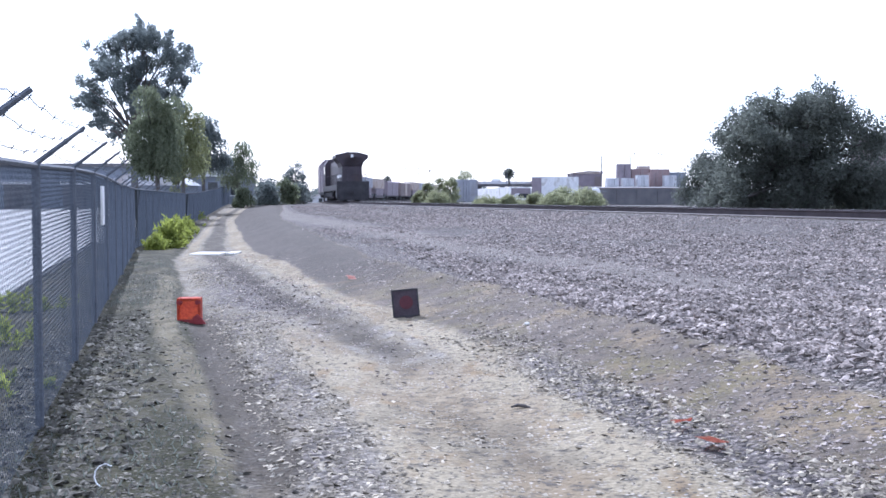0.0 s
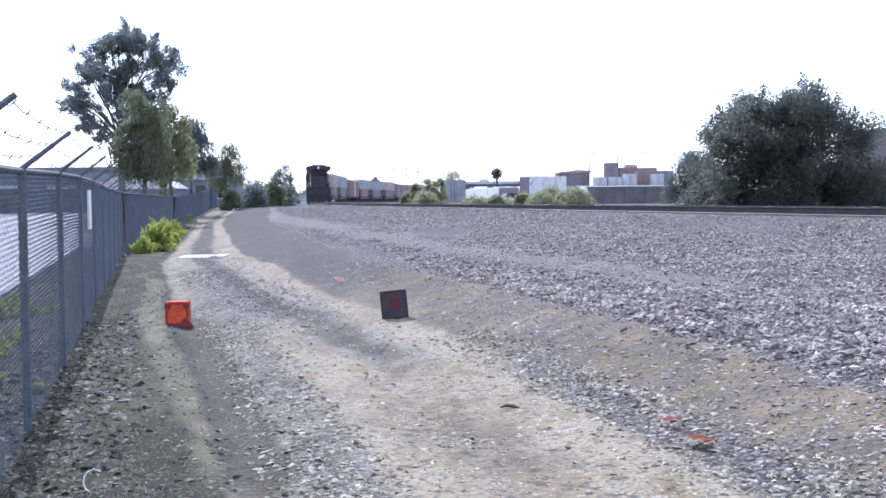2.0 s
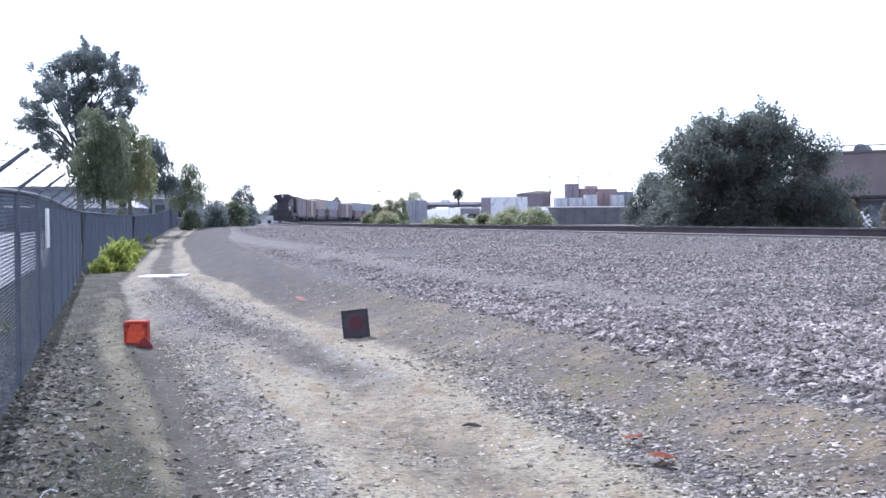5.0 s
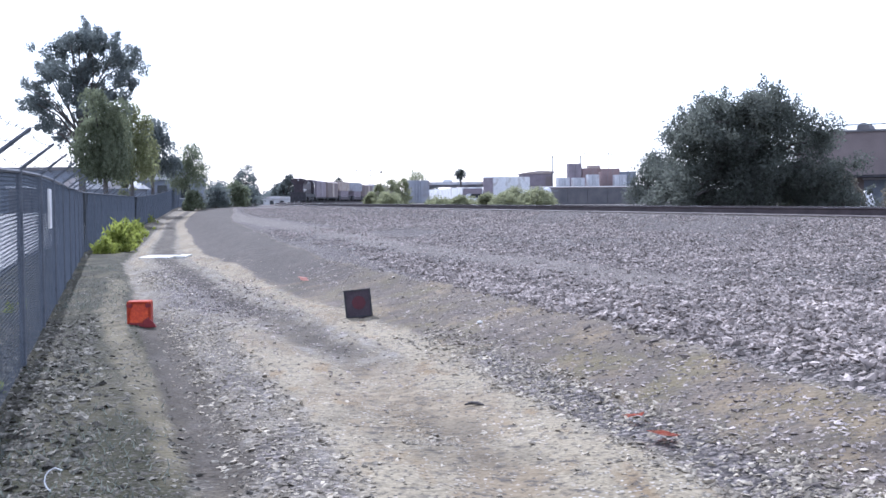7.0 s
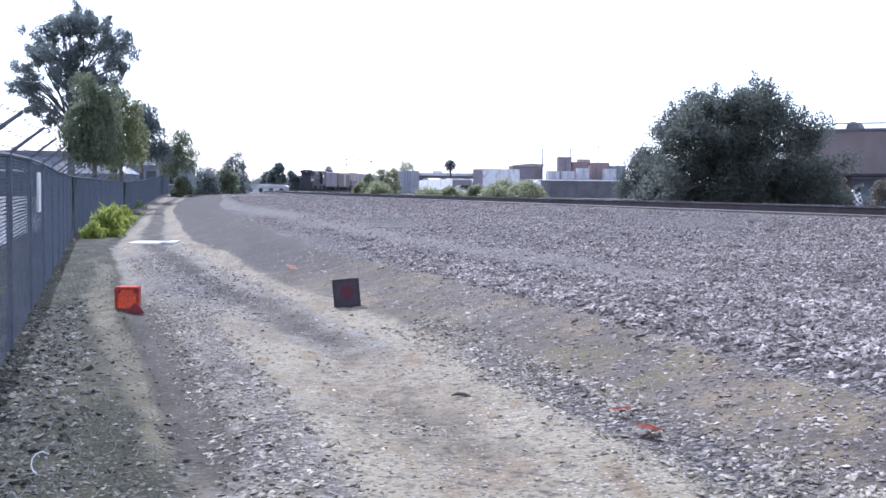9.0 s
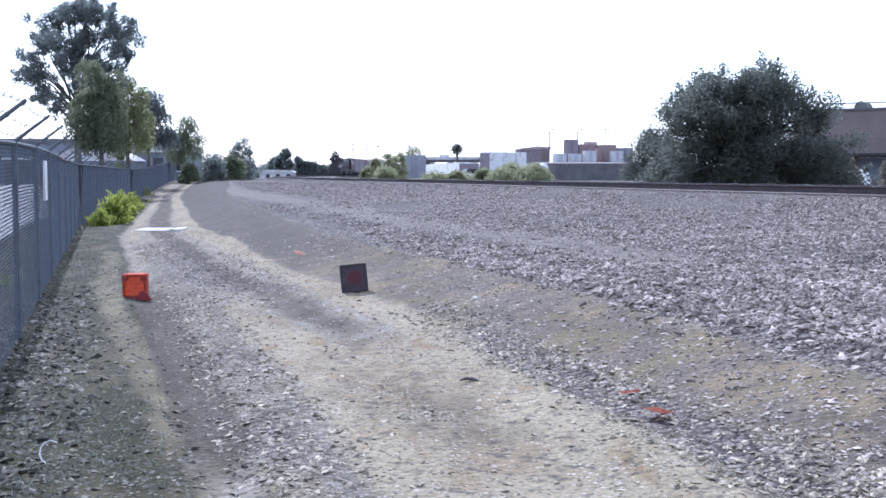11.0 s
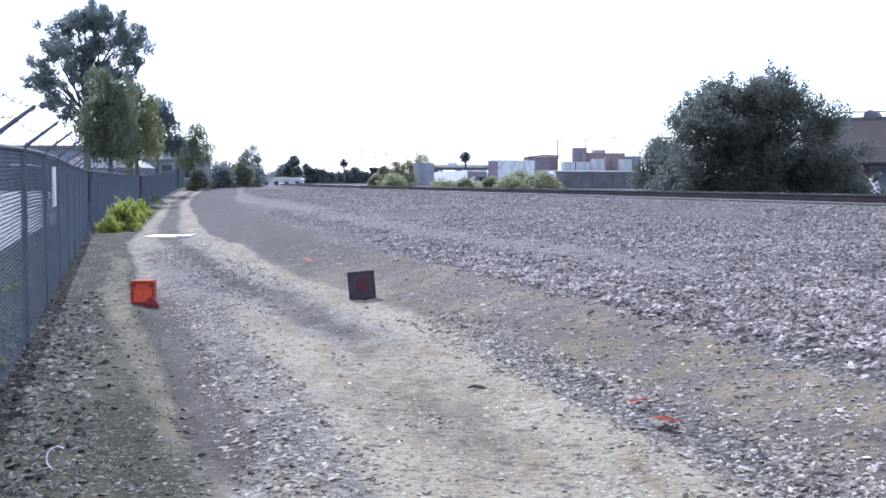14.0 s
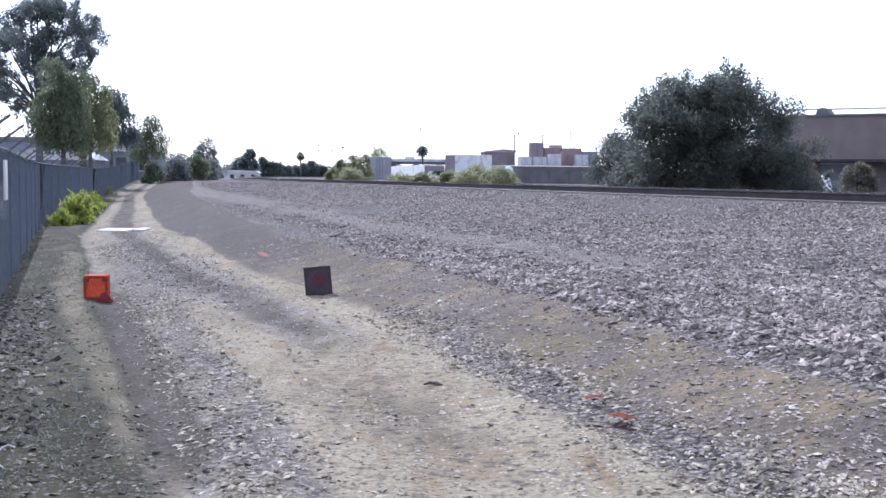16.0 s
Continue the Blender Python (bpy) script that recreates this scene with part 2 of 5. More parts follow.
M_BLACK = material("dusty_black_rubber", (0.030, 0.020, 0.027), (0.062, 0.044, 0.055), 0.75, 8.0, 60.0, 0.2)
M_REDFADE = material("faded_red_paint", (0.16, 0.015, 0.02), (0.26, 0.03, 0.03), 0.7, 12.0, 60.0, 0.1)
M_ORANGE_DARK = material("dirty_orange_plastic", (0.26, 0.03, 0.013), (0.48, 0.06, 0.018), 0.9, 8.0, 50.0, 0.1)
M_REDDARK = material("dull_dark_red_paint", (0.058, 0.012, 0.018), (0.09, 0.017, 0.024), 0.75, 14.0, 60.0, 0.1)
M_BOARD = material("pale_concrete", (0.46, 0.44, 0.40), (0.64, 0.62, 0.57), 0.85, 3.0, 30.0, 0.3)
M_WHITE = material("white_paint", (0.62, 0.62, 0.62), (0.8, 0.8, 0.8), 0.6, 2.0, 30.0, 0.05, stain=(0.5, 0.48, 0.45))
M_GREYWALL = material("grey_blue_painted_wall", (0.16, 0.18, 0.22), (0.24, 0.26, 0.30), 0.8, 1.0, 20.0, 0.1)
M_STEEL = material("pale_blue_grey_steel", (0.27, 0.28, 0.32), (0.36, 0.37, 0.41), 0.7, 1.0, 14.0, 0.1, stain=(0.22, 0.2, 0.19))
M_TAUPE = material("taupe_rendered_wall", (0.16, 0.13, 0.125), (0.23, 0.19, 0.18), 0.85, 0.6, 20.0, 0.2)
M_DARKWALL = material("dark_weathered_concrete", (0.10, 0.10, 0.11), (0.18, 0.17, 0.17), 0.9, 0.7, 12.0, 0.2)
M_GLASS = material("dark_window_glass", (0.02, 0.025, 0.03), (0.03, 0.035, 0.04), 0.15, 1.0, 10.0, 0.0)
M_RUST = material("rust_red_container_paint", (0.24, 0.17, 0.165), (0.31, 0.232, 0.228), 0.7, 1.0, 12.0, 0.1, stain=(0.22, 0.14, 0.125))
M_TAN = material("tan_container_paint", (0.34, 0.285, 0.25), (0.45, 0.385, 0.345), 0.7, 1.0, 12.0, 0.1, stain=(0.25, 0.18, 0.14))
M_PALE = material("pale_grey_container_paint", (0.45, 0.45, 0.47), (0.60, 0.60, 0.62), 0.65, 1.0, 12.0, 0.1, stain=(0.35, 0.3, 0.28))
M_PURPLE = material("dull_plum_container_paint", (0.185, 0.155, 0.175), (0.265, 0.225, 0.248), 0.7, 1.0, 12.0, 0.1)
M_LOCO = material("dark_maroon_locomotive_paint", (0.028, 0.021, 0.028), (0.05, 0.036, 0.045), 0.6, 1.0, 12.0, 0.05, stain=(0.05, 0.03, 0.03))
M_UNDER = material("sooty_underframe_steel", (0.018, 0.018, 0.022), (0.05, 0.045, 0.05), 0.75, 2.0, 20.0, 0.2)
M_STRIPE = material("off_white_stripe_paint", (0.55, 0.55, 0.55), (0.7, 0.7, 0.7), 0.5, 2.0, 20.0, 0.0)
M_PAVE = material("pale_yard_concrete", (0.27, 0.27, 0.26), (0.38, 0.375, 0.36), 0.9, 0.5, 8.0, 0.2)
M_SCRAP = material("sun_faded_red_scrap", (0.48, 0.17, 0.13), (0.62, 0.40, 0.33), 0.8, 20.0, 80.0, 0.1)


# ---- mesh helpers ----
def mesh_of(name, verts, faces, mat, smooth=False):
    me = bpy.data.meshes.new(name)
    me.from_pydata([tuple(v) for v in verts], [], [tuple(f) for f in faces])
    for mm in (mat if isinstance(mat, (list, tuple)) else [mat]):
        me.materials.append(mm)
    if smooth:
        me.polygons.foreach_set("use_smooth", [True] * len(me.polygons))
    me.update()
    return me


def part(name, bm, mat, parent, label="", bevel=0.0):
    """Links a bmesh as one mesh object under a thing or a part."""
    if bevel:
        bmesh.ops.bevel(bm, geom=bm.edges[:], offset=bevel, segments=2, affect="EDGES", clamp_overlap=True)
    bmesh.ops.recalc_face_normals(bm, faces=bm.faces[:])
    me = bpy.data.meshes.new(name)
    bm.to_mesh(me)
    bm.free()
    me.materials.append(mat)
    ob = new(name, me)
    ob.parent = parent
    if label:
        ob["label"] = label
    return ob


def thing(name, x, y, z, turn=0.0, **tags):
    ob = new(name)
    ob.matrix_basis = pose(x, y, z, 0, 0, turn)
    return tagged(ob, **tags)


def box(x0, x1, y0, y1, z0, z1, bm=None):
    bm = bm or bmesh.new()
    v = [bm.verts.new(c) for c in ((x0, y0, z0), (x1, y0, z0), (x1, y1, z0), (x0, y1, z0), (x0, y0, z1), (x1, y0, z1), (x1, y1, z1), (x0, y1, z1))]
    for f in ((0, 3, 2, 1), (4, 5, 6, 7), (0, 1, 5, 4), (1, 2, 6, 5), (2, 3, 7, 6), (3, 0, 4, 7)):
        bm.faces.new([v[i] for i in f])
    return bm


def prism(outline, y0, y1, bm=None):
    """An outline in x and z, drawn out along y."""
    bm = bm or bmesh.new()
    a = [bm.verts.new((x, y0, z)) for x, z in outline]
    b = [bm.verts.new((x, y1, z)) for x, z in outline]
    n = len(outline)
    bm.faces.new(a)
    bm.faces.new(b[::-1])
    for i in range(n):
        bm.faces.new((a[i], b[i], b[(i + 1) % n], a[(i + 1) % n]))
    return bm


def tube(points, radii, sides=6, bm=None):
    bm = bm or bmesh.new()
    rings = []
    for i, p in enumerate(points):
        p = Vector(p)
        d = (Vector(points[min(i + 1, len(points) - 1)]) - Vector(points[max(i - 1, 0)])).normalized()
        a = d.orthogonal().normalized() if abs(d.z) > 0.9 else d.cross(Vector((0, 0, 1))).normalized()
        b = d.cross(a)
        r = radii[i] if isinstance(radii, (list, tuple)) else radii
        rings.append([bm.verts.new(p + r * (math.cos(2 * math.pi * k / sides) * a + math.sin(2 * math.pi * k / sides) * b)) for k in range(sides)])
    for r0, r1 in zip(rings, rings[1:]):
        for k in range(sides):
            bm.faces.new((r0[k], r0[(k + 1) % sides], r1[(k + 1) % sides], r1[k]))
    bm.faces.new(rings[0][::-1])
    bm.faces.new(rings[-1])
    return bm


def disc_y(r, x, z, y0, y1, sides=16, bm=None):
    return prism([(x + r * math.cos(2 * math.pi * k / sides), z + r * math.sin(2 * math.pi * k / sides)) for k in range(sides)], y0, y1, bm)


def disc_x(r, y, z, x0, x1, sides=16):
    bm = disc_y(r, 0, z, -x1, -x0, sides)
    bmesh.ops.rotate(bm, verts=bm.verts[:], cent=(0, 0, 0), matrix=Matrix.Rotation(radians(90), 3, "Z"))
    bmesh.ops.translate(bm, verts=bm.verts[:], vec=(0, y, 0))
    return bm


# ---- the line of the track, and the ground round it ----
def track_slope(y):
    if y < 70:
        return -0.25
    if y < 315:
        return -0.25 + 0.0016 * (y - 70) + (0.018 if 80 < y < 114 else 0.0)
    if y < 420:
        return 0.142 - 0.092 * (y - 315) / 105
    return 0.05 - 0.02 * min(1, (y - 420) / 60)


LINE_Y = np.arange(-80.0, 1400.0, 1.0)
_sl = np.array([track_slope(y) for y in LINE_Y + 0.5])
LINE_X = np.concatenate([[0], np.cumsum(_sl)[:-1]])
LINE_X += 17.15 - np.interp(0.0, LINE_Y, LINE_X)
LINE_S = np.concatenate([[0], np.cumsum(np.hypot(1.0, _sl))[:-1]])
RAIL_TOP = 1.27


def track_x(y):
    return np.interp(y, LINE_Y, LINE_X)


def on_track(s):
    """The place and heading at a length along the track."""
    y = float(np.interp(s, LINE_S, LINE_Y))
    return float(track_x(y)), y, math.degrees(math.atan(-track_slope(y)))


def toe(y):
    return 13.5 - 5.5 * np.clip((y - 30) / 100, 0, 1)


def across(u, y):
    """Distance from the track on the scale of the bank; the bank's foot creeps towards the fence further on."""
    k = u / toe(y) * 13.5
    return k - 0.62 * np.clip((y - 15) / 8, 0, 1) * np.interp(k, [9, 11.2, 14.2, 16.0], [0, 1, 1, 0])


def fbm(x, y, seed=0):
    """Cheap smooth noise for the relief, about -1 to 1."""
    r = np.random.RandomState(seed)
    out = np.zeros_like(x, dtype=float)
    for k in range(14):
        a, f, p = r.uniform(0, 2 * math.pi), 2 ** r.uniform(-2.2, 2.0), r.uniform(0, 6.28)
        out += np.sin((x * math.cos(a) + y * math.sin(a)) * f * 2 + p + 1.3 * np.sin(0.7 * f * (y * math.cos(a) - x * math.sin(a)) + p)) / (0.6 + f)
    return out / 8


def smooth(v, a, b):
    f = np.clip((v - a) / (b - a), 0, 1)
    return f * f * (3 - 2 * f)


def height(x, y):
    u = (track_x(y) - x) * 0.97
    k = across(u, y)
    z = np.interp(k, [-400, -9, -4.2, -1.9, 1.9, 3.4, 10.8, 11.9, 12.9, 13.45, 17.2, 19, 60, 400],
                  [0.55, 0.62, 0.72, 1.055, 1.055, 0.72, 0.50, 0.36, 0.10, 0.0, 0.0, -0.02, -0.15, -0.3])
    # the road climbs to the level of the track where it bends away
    z = z + (1.0 - z) * smooth(y, 68, 128) * (1 - smooth(y, 150, 260)) * smooth(k, 1.9, 4.0) * (1 - smooth(k, 22, 32))
    rough = np.clip(np.minimum((np.abs(u) - 1.5) / 2, 1), 0, 1)
    z = z + rough * (0.05 - 0.035 * smooth(y, 28, 40)) * fbm(x, y, 3) + rough * 0.022 * fbm(x * 5, y * 5, 4) * (1 - smooth(y, 26, 34))
    for c, w, d in ((14.4, 0.45, 0.05), (16.05, 0.22, 0.07)):
        z = z - d * np.exp(-((k - c) / w) ** 2)
    return z


def ground_z(x, y):
    return float(height(np.array([float(x)]), np.array([float(y)]))[0])


def build_ground():
    us = np.concatenate([-np.geomspace(1400, 8, 40), np.arange(-7.5, 2, 0.5), np.arange(2, 21, 0.14), np.arange(21, 40, 1.0), np.geomspace(40, 1400, 40)])
    ys = np.concatenate([-np.geomspace(700, 3, 24), np.arange(-2.5, 3, 0.5), np.arange(3, 34, 0.14), np.arange(34, 80, 0.25), np.arange(80, 240, 2.5), np.geomspace(240, 3500, 40)])
    yy, uu = np.meshgrid(ys, us, indexing="ij")
    xx = track_x(yy) - uu / 0.97
    zz = height(xx, yy)
    ny, nx = yy.shape
    verts = np.stack([xx, yy, zz], -1).reshape(-1, 3)
    idx = np.arange(ny * nx).reshape(ny, nx)
    faces = np.stack([idx[:-1, :-1], idx[1:, :-1], idx[1:, 1:], idx[:-1, 1:]], -1).reshape(-1, 4)
    me = bpy.data.meshes.new("ground")
    me.vertices.add(len(verts))
    me.vertices.foreach_set("co", verts.ravel())
    me.loops.add(faces.size)
    me.loops.foreach_set("vertex_index", faces.ravel())
    me.polygons.add(len(faces))
    me.polygons.foreach_set("loop_start", np.arange(0, faces.size, 4))
    me.polygons.foreach_set("use_smooth", np.ones(len(faces), bool))
    me.update(calc_edges=True)
    k = across(uu, yy)
    wob = fbm(xx * 0.7, yy * 0.5, 8)

    def between(a, b, soft=0.1):
        """1 between two distances from the track, which may drift along it."""
        kk = k + wob * 0.16
        return smooth(kk, a - soft, a + soft) * (1 - smooth(kk, b - soft, b + soft))

    def along(*pairs):
        """A value that drifts along the road: y, value, y, value ..."""
        return np.interp(yy, pairs[0::2], pairs[1::2])

    fade_near, fade_far = 1 - smooth(yy, 9, 13), smooth(yy, 9, 12)
    top = along(5, 12.25, 9, 12.05, 14, 12.0, 20, 11.85, 28, 11.55, 40, 11.3, 60, 11.0, 90, 9.5)
    rut_r = along(11, 13.35, 18, 13.45, 22, 13.2, 27, 13.05, 35, 13.5, 60, 13.6)
    rut_l = along(11, 13.85, 15, 14.0, 18, 13.8, 23, 13.65, 30, 13.9, 36, 14.2, 60, 14.35)
    zones = {
        "gravel": np.clip(1.0 * (k + wob * 0.16 < top) + 0.9 * between(13.02, 13.52, 0.08) * fade_near + 0.5 * between(15.35, 15.9, 0.14) * (1 - smooth(yy, 22, 30)) + 0.7 * between(14.3, 15.4, 0.2) * smooth(yy, 14, 17) * (1 - smooth(yy, 24, 30))
                          + 0.9 * between(14.45, 14.75, 0.1) * np.exp(-((yy - 8.0) / 0.55) ** 2) + 0.12 * between(16.9, 17.6, 0.15), 0, 1),
        "fines": np.clip(between(along(10, 9.6, 17, 9.5, 24, 9.1, 60, 9.2), along(10, 10.8, 15, 11.1, 20, 10.4, 40, 10.2, 60, 10.8), 0.45) * smooth(yy, 9, 14) * 0.95, 0, 1),
        "bank": np.clip(between(top, np.where(yy < 11, 13.05, rut_r), 0.1), 0, 1),
        "sand": np.clip(between(rut_r, rut_l, 0.08) * fade_far + between(13.5, 15.3, 0.2) * (1 - smooth(yy, 9.0, 12.5)) + 0.75 * between(14.75, 15.4, 0.2) * smooth(yy, 9, 11) * (1 - smooth(yy, 12, 15))
                        + between(along(27, 15.45, 34, 15.6), along(27, 15.95, 34, 16.0), 0.1) * smooth(yy, 26, 30), 0, 1),
        "dark": np.clip(1.3 * between(15.86, 16.26, 0.1) * smooth(yy, 5, 7.5) * (1 - smooth(yy, 14, 19)) + 0.72 * between(along(9, 14.05, 15, 14.15, 25, 14.1, 34, 14.45), along(9, 14.55, 13, 14.8, 20, 14.9, 27, 15.05, 34, 15.45), along(9, 0.35, 20, 0.22, 34, 0.15)) * smooth(yy, 8.0, 13)
                        + 0.45 * between(14.0, 15.2, 0.3) * smooth(yy, 6, 7) * (1 - smooth(yy, 8, 9.5)), 0, 1),
        "khaki": np.clip(between(along(7, 16.12, 9, 16.2, 13, 16.36, 17, 16.36), along(7, 16.45, 13, 16.66, 17, 16.68), 0.1) * smooth(yy, 5.5, 7.5) * (1 - smooth(yy, 20, 26)), 0, 1),
        "ochre": 0.75 * between(13.95, 15.0, 0.3) * np.exp(-((yy - 8.9) / 1.7) ** 2),
        # a darker bank soil, growing with distance
        "dark_bank": between(top, rut_r, 0.2) * smooth(yy, 12, 26),
        "verge": smooth(k, 16.0, 16.3) * (1 - smooth(yy, 60, 90)),
    }
    for name, values in zones.items():
        a = me.attributes.new(name, "FLOAT", "POINT")
        a.data.foreach_set("value", values.ravel().astype(np.float32))
    me.materials.append(M_GROUND)
    return tagged(new("ground", me), "gravel and sandy soil ground with a brown embankment", "ground", kind="structure")


build_ground()


def build_track():
    track = thing("railway_track", 0, 0, 0, label="single railway track with rusty rails on ballast", category="railway track", kind="structure")
    outline = [(-0.075, 0), (0.075, 0), (0.075, 0.012), (0.012, 0.035), (0.010, 0.13), (0.036, 0.150), (0.036, 0.175), (-0.036, 0.175), (-0.036, 0.150), (-0.010, 0.13), (-0.012, 0.035), (-0.075, 0.012)]
    ys = np.concatenate([np.arange(-70, 70, 10.0), np.arange(70, 900, 6.0)])
    for side in (-0.755, 0.755):
        verts, faces = [], []
        for y in ys:
            a = math.atan(track_slope(y))
            cx, cy = track_x(y) + side * math.cos(a), y - side * math.sin(a)
            verts += [(cx + px * math.cos(a), cy - px * math.sin(a), RAIL_TOP - 0.205 + pz * 1.17) for px, pz in outline]
        n = len(outline)
        for i in range(len(ys) - 1):
            for k in range(n):
                faces.append((i * n + k, i * n + (k + 1) % n, (i + 1) * n + (k + 1) % n, (i + 1) * n + k))
        me = mesh_of("rail", verts, faces, [M_RAIL, M_RAIL_TOP])
        for i, f in enumerate(me.polygons):
            f.material_index = int(i % n == 6)
        ob = new("rail", me)
        ob.parent = track
        ob["label"] = "rusty rail with a worn bright top"
    verts, faces = [], []
    for s in np.arange(10, 330, 0.55):
        x, y, h = on_track(float(s))
        a = radians(h)
        o = len(verts)
        for dx, dy, dz in ((-1.3, -0.12, 0), (1.3, -0.12, 0), (1.3, 0.12, 0), (-1.3, 0.12, 0), (-1.3, -0.12, 0.06), (1.3, -0.12, 0.06), (1.3, 0.12, 0.06), (-1.3, 0.12, 0.06)):
            verts.append((x + dx * math.cos(a) - dy * math.sin(a), y + dx * math.sin(a) + dy * math.cos(a), 1.006 + dz))
        faces += [tuple(o + i for i in f) for f in ((4, 5, 6, 7), (0, 1, 5, 4), (1, 2, 6, 5), (2, 3, 7, 6), (3, 0, 4, 7))]
    ob = new("timber_ties", mesh_of("timber_ties", verts, faces, M_TIE))
    ob.parent = track
    tagged(ob, kind="stuff")


build_track()


# ---- loose stones ----
def build_stones(name, label, count, seed, y0, y1, k0, k1, r0, r1, mat, many=1.8, gaps=0.0, thick=0.58, sunk=-0.12, tilt=0.42, bare=0.93, fade=0.0):
    """Crushed stones strewn over a strip; many: how far the small ones prevail; gaps: how bare the thin patches are."""
    r = np.random.RandomState(seed)
    y = y0 + (y1 - y0) * r.rand(count) ** 1.7
    k = r.uniform(k0, k1, count) + r.normal(0, 1, count) * min(0.34, (k1 - k0) * 0.35) * r.rand(count) ** 2
    x = track_x(y) - k * toe(y) / 13.5 / 0.97
    keep = np.abs(x) < 0.5 * y + 0.8
    keep &= fbm(x * 1.9, y * 0.8, seed + 1) + 0.6 * fbm(x * 0.5, y * 0.25, seed + 2) > r.uniform(-0.6, 0.25, count) + gaps
    kk = across(k * toe(y) / 13.5, y)
    worn = smooth(kk, 9.2, 9.7) * (1 - smooth(kk, 10.2, 11.0)) * smooth(y, 10, 15)
    keep &= r.rand(count) > bare * worn
    if fade:
        keep &= r.rand(count) < smooth(y, y0, y0 + fade)
    x, y = x[keep], y[keep]
    n = len(x)
    size = r0 + (r1 - r0) * r.rand(n) ** many
    z = height(x, y) - size * sunk
    base = np.array([(1, 0.1, 0), (-1, 0, 0.1), (0.1, 1, 0), (0, -1, -0.1), (0, 0, 1), (0.1, 0, -1)], float) * np.array([1.2, 0.85, thick])
    v = base[None] * (0.7 + 0.6 * r.rand(n, 6, 1)) + r.uniform(-0.32, 0.32, (n, 6, 3)) * np.array([1, 1, 1.4 * thick])
    a, b, c = r.uniform(0, 6.28, n), r.normal(0, tilt, n), r.normal(0, tilt, n)
    o, i = np.zeros(n), np.ones(n)
    turn_z = np.stack([np.cos(a), -np.sin(a), o, np.sin(a), np.cos(a), o, o, o, i], -1).reshape(n, 3, 3)
    turn_x = np.stack([i, o, o, o, np.cos(b), -np.sin(b), o, np.sin(b), np.cos(b)], -1).reshape(n, 3, 3)
    turn_y = np.stack([np.cos(c), o, np.sin(c), o, i, o, -np.sin(c), o, np.cos(c)], -1).reshape(n, 3, 3)
    v = np.einsum("nij,nkj->nki", turn_y @ turn_x @ turn_z, v) * size[:, None, None] + np.stack([x, y, z], -1)[:, None]
    f = np.array([(0, 2, 4), (2, 1, 4), (1, 3, 4), (3, 0, 4), (2, 0, 5), (1, 2, 5), (3, 1, 5), (0, 3, 5)])
    faces = (f[None] + 6 * np.arange(n)[:, None, None]).reshape(-1, 3)
    me = bpy.data.meshes.new(name)
    me.vertices.add(n * 6)
    me.vertices.foreach_set("co", v.ravel())
    me.loops.add(faces.size)
    me.loops.foreach_set("vertex_index", faces.ravel())
    me.polygons.add(len(faces))
    me.polygons.foreach_set("loop_start", np.arange(0, faces.size, 3))
    me.polygons.foreach_set("use_smooth", np.zeros(len(faces), bool))
    me.update(calc_edges=True)
    me.materials.append(mat)
    return tagged(new(name, me), label, "gravel", kind="stuff")


build_stones("ballast_gravel", "grey crushed ballast stones on the embankment", 200000, 11, 4.8, 42, 2.0, 11.75, 0.011, 0.040, M_STONE, 2.3)
build_stones("far_ballast", "grey crushed ballast further along the embankment", 40000, 16, 40, 105, 2.0, 8.6, 0.02, 0.05, M_STONE)
build_stones("ballast_edge", "coarse ballast stones at the edge of the bank", 9000, 18, 4.8, 22, 11.3, 12.0, 0.014, 0.048, M_STONE, 2.2)
FLAT = dict(thick=0.34, sunk=0.0, tilt=0.16)
build_stones("path_gravel", "fine trodden gravel along the top of the bank", 22000, 26, 9, 45, 9.2, 11.0, 0.006, 0.022, M_STONE, 2.4, bare=0.0, **FLAT)
build_stones("bank_gravel", "scattered grey stones on the brown bank", 16000, 12, 4.5, 26, 12.0, 13.2, 0.006, 0.030, M_STONE, 2.8, 0.1, **FLAT)
build_stones("toe_gravel", "loose grey stones at the foot of the bank", 8000, 17, 4.5, 13, 12.95, 13.6, 0.008, 0.034, M_STONE_PALE, 2.4, 0.0, 0.45, -0.05, 0.3)
build_stones("road_gravel", "small stones on the sandy track", 9500, 13, 4.5, 30, 13.4, 16.0, 0.005, 0.024, M_STONE_PALE, 2.8, 0.1, **FLAT)
build_stones("sand_pebbles", "flat pale pebbles lying on the sand", 450, 19, 4.5, 22, 13.5, 15.4, 0.012, 0.034, M_STONE_PALE, **FLAT)
build_stones("strip_gravel", "pale loose stones between the wheel ruts", 9500, 15, 4.5, 26, 15.25, 15.95, 0.007, 0.032, M_STONE_PALE, 2.6, 0.05, 0.42, -0.03, 0.25)
build_stones("mid_gravel", "loose stones on the hump between the wheel ruts", 8000, 27, 8.0, 32, 14.0, 15.4, 0.008, 0.032, M_STONE, 2.6, 0.08, 0.45, -0.05, 0.3, fade=8.0)
build_stones("road_patch", "small heap of crushed stone in the road", 420, 23, 7.3, 8.8, 14.4, 14.8, 0.008, 0.028, M_STONE_PALE, 1.8, 0.1, 0.42, -0.03, 0.25)
build_stones("rut_gravel", "dark broken stones in the rut", 1100, 24, 5.0, 15, 15.9, 16.25, 0.008, 0.036, M_STONE_DARK, 2.8, 0.1, **FLAT)
build_stones("verge_gravel", "coarse grey stones along the fence", 10000, 14, 4.5, 25, 16.25, 18.0, 0.006, 0.030, M_STONE_DARK, 2.6, 0.1, **FLAT)
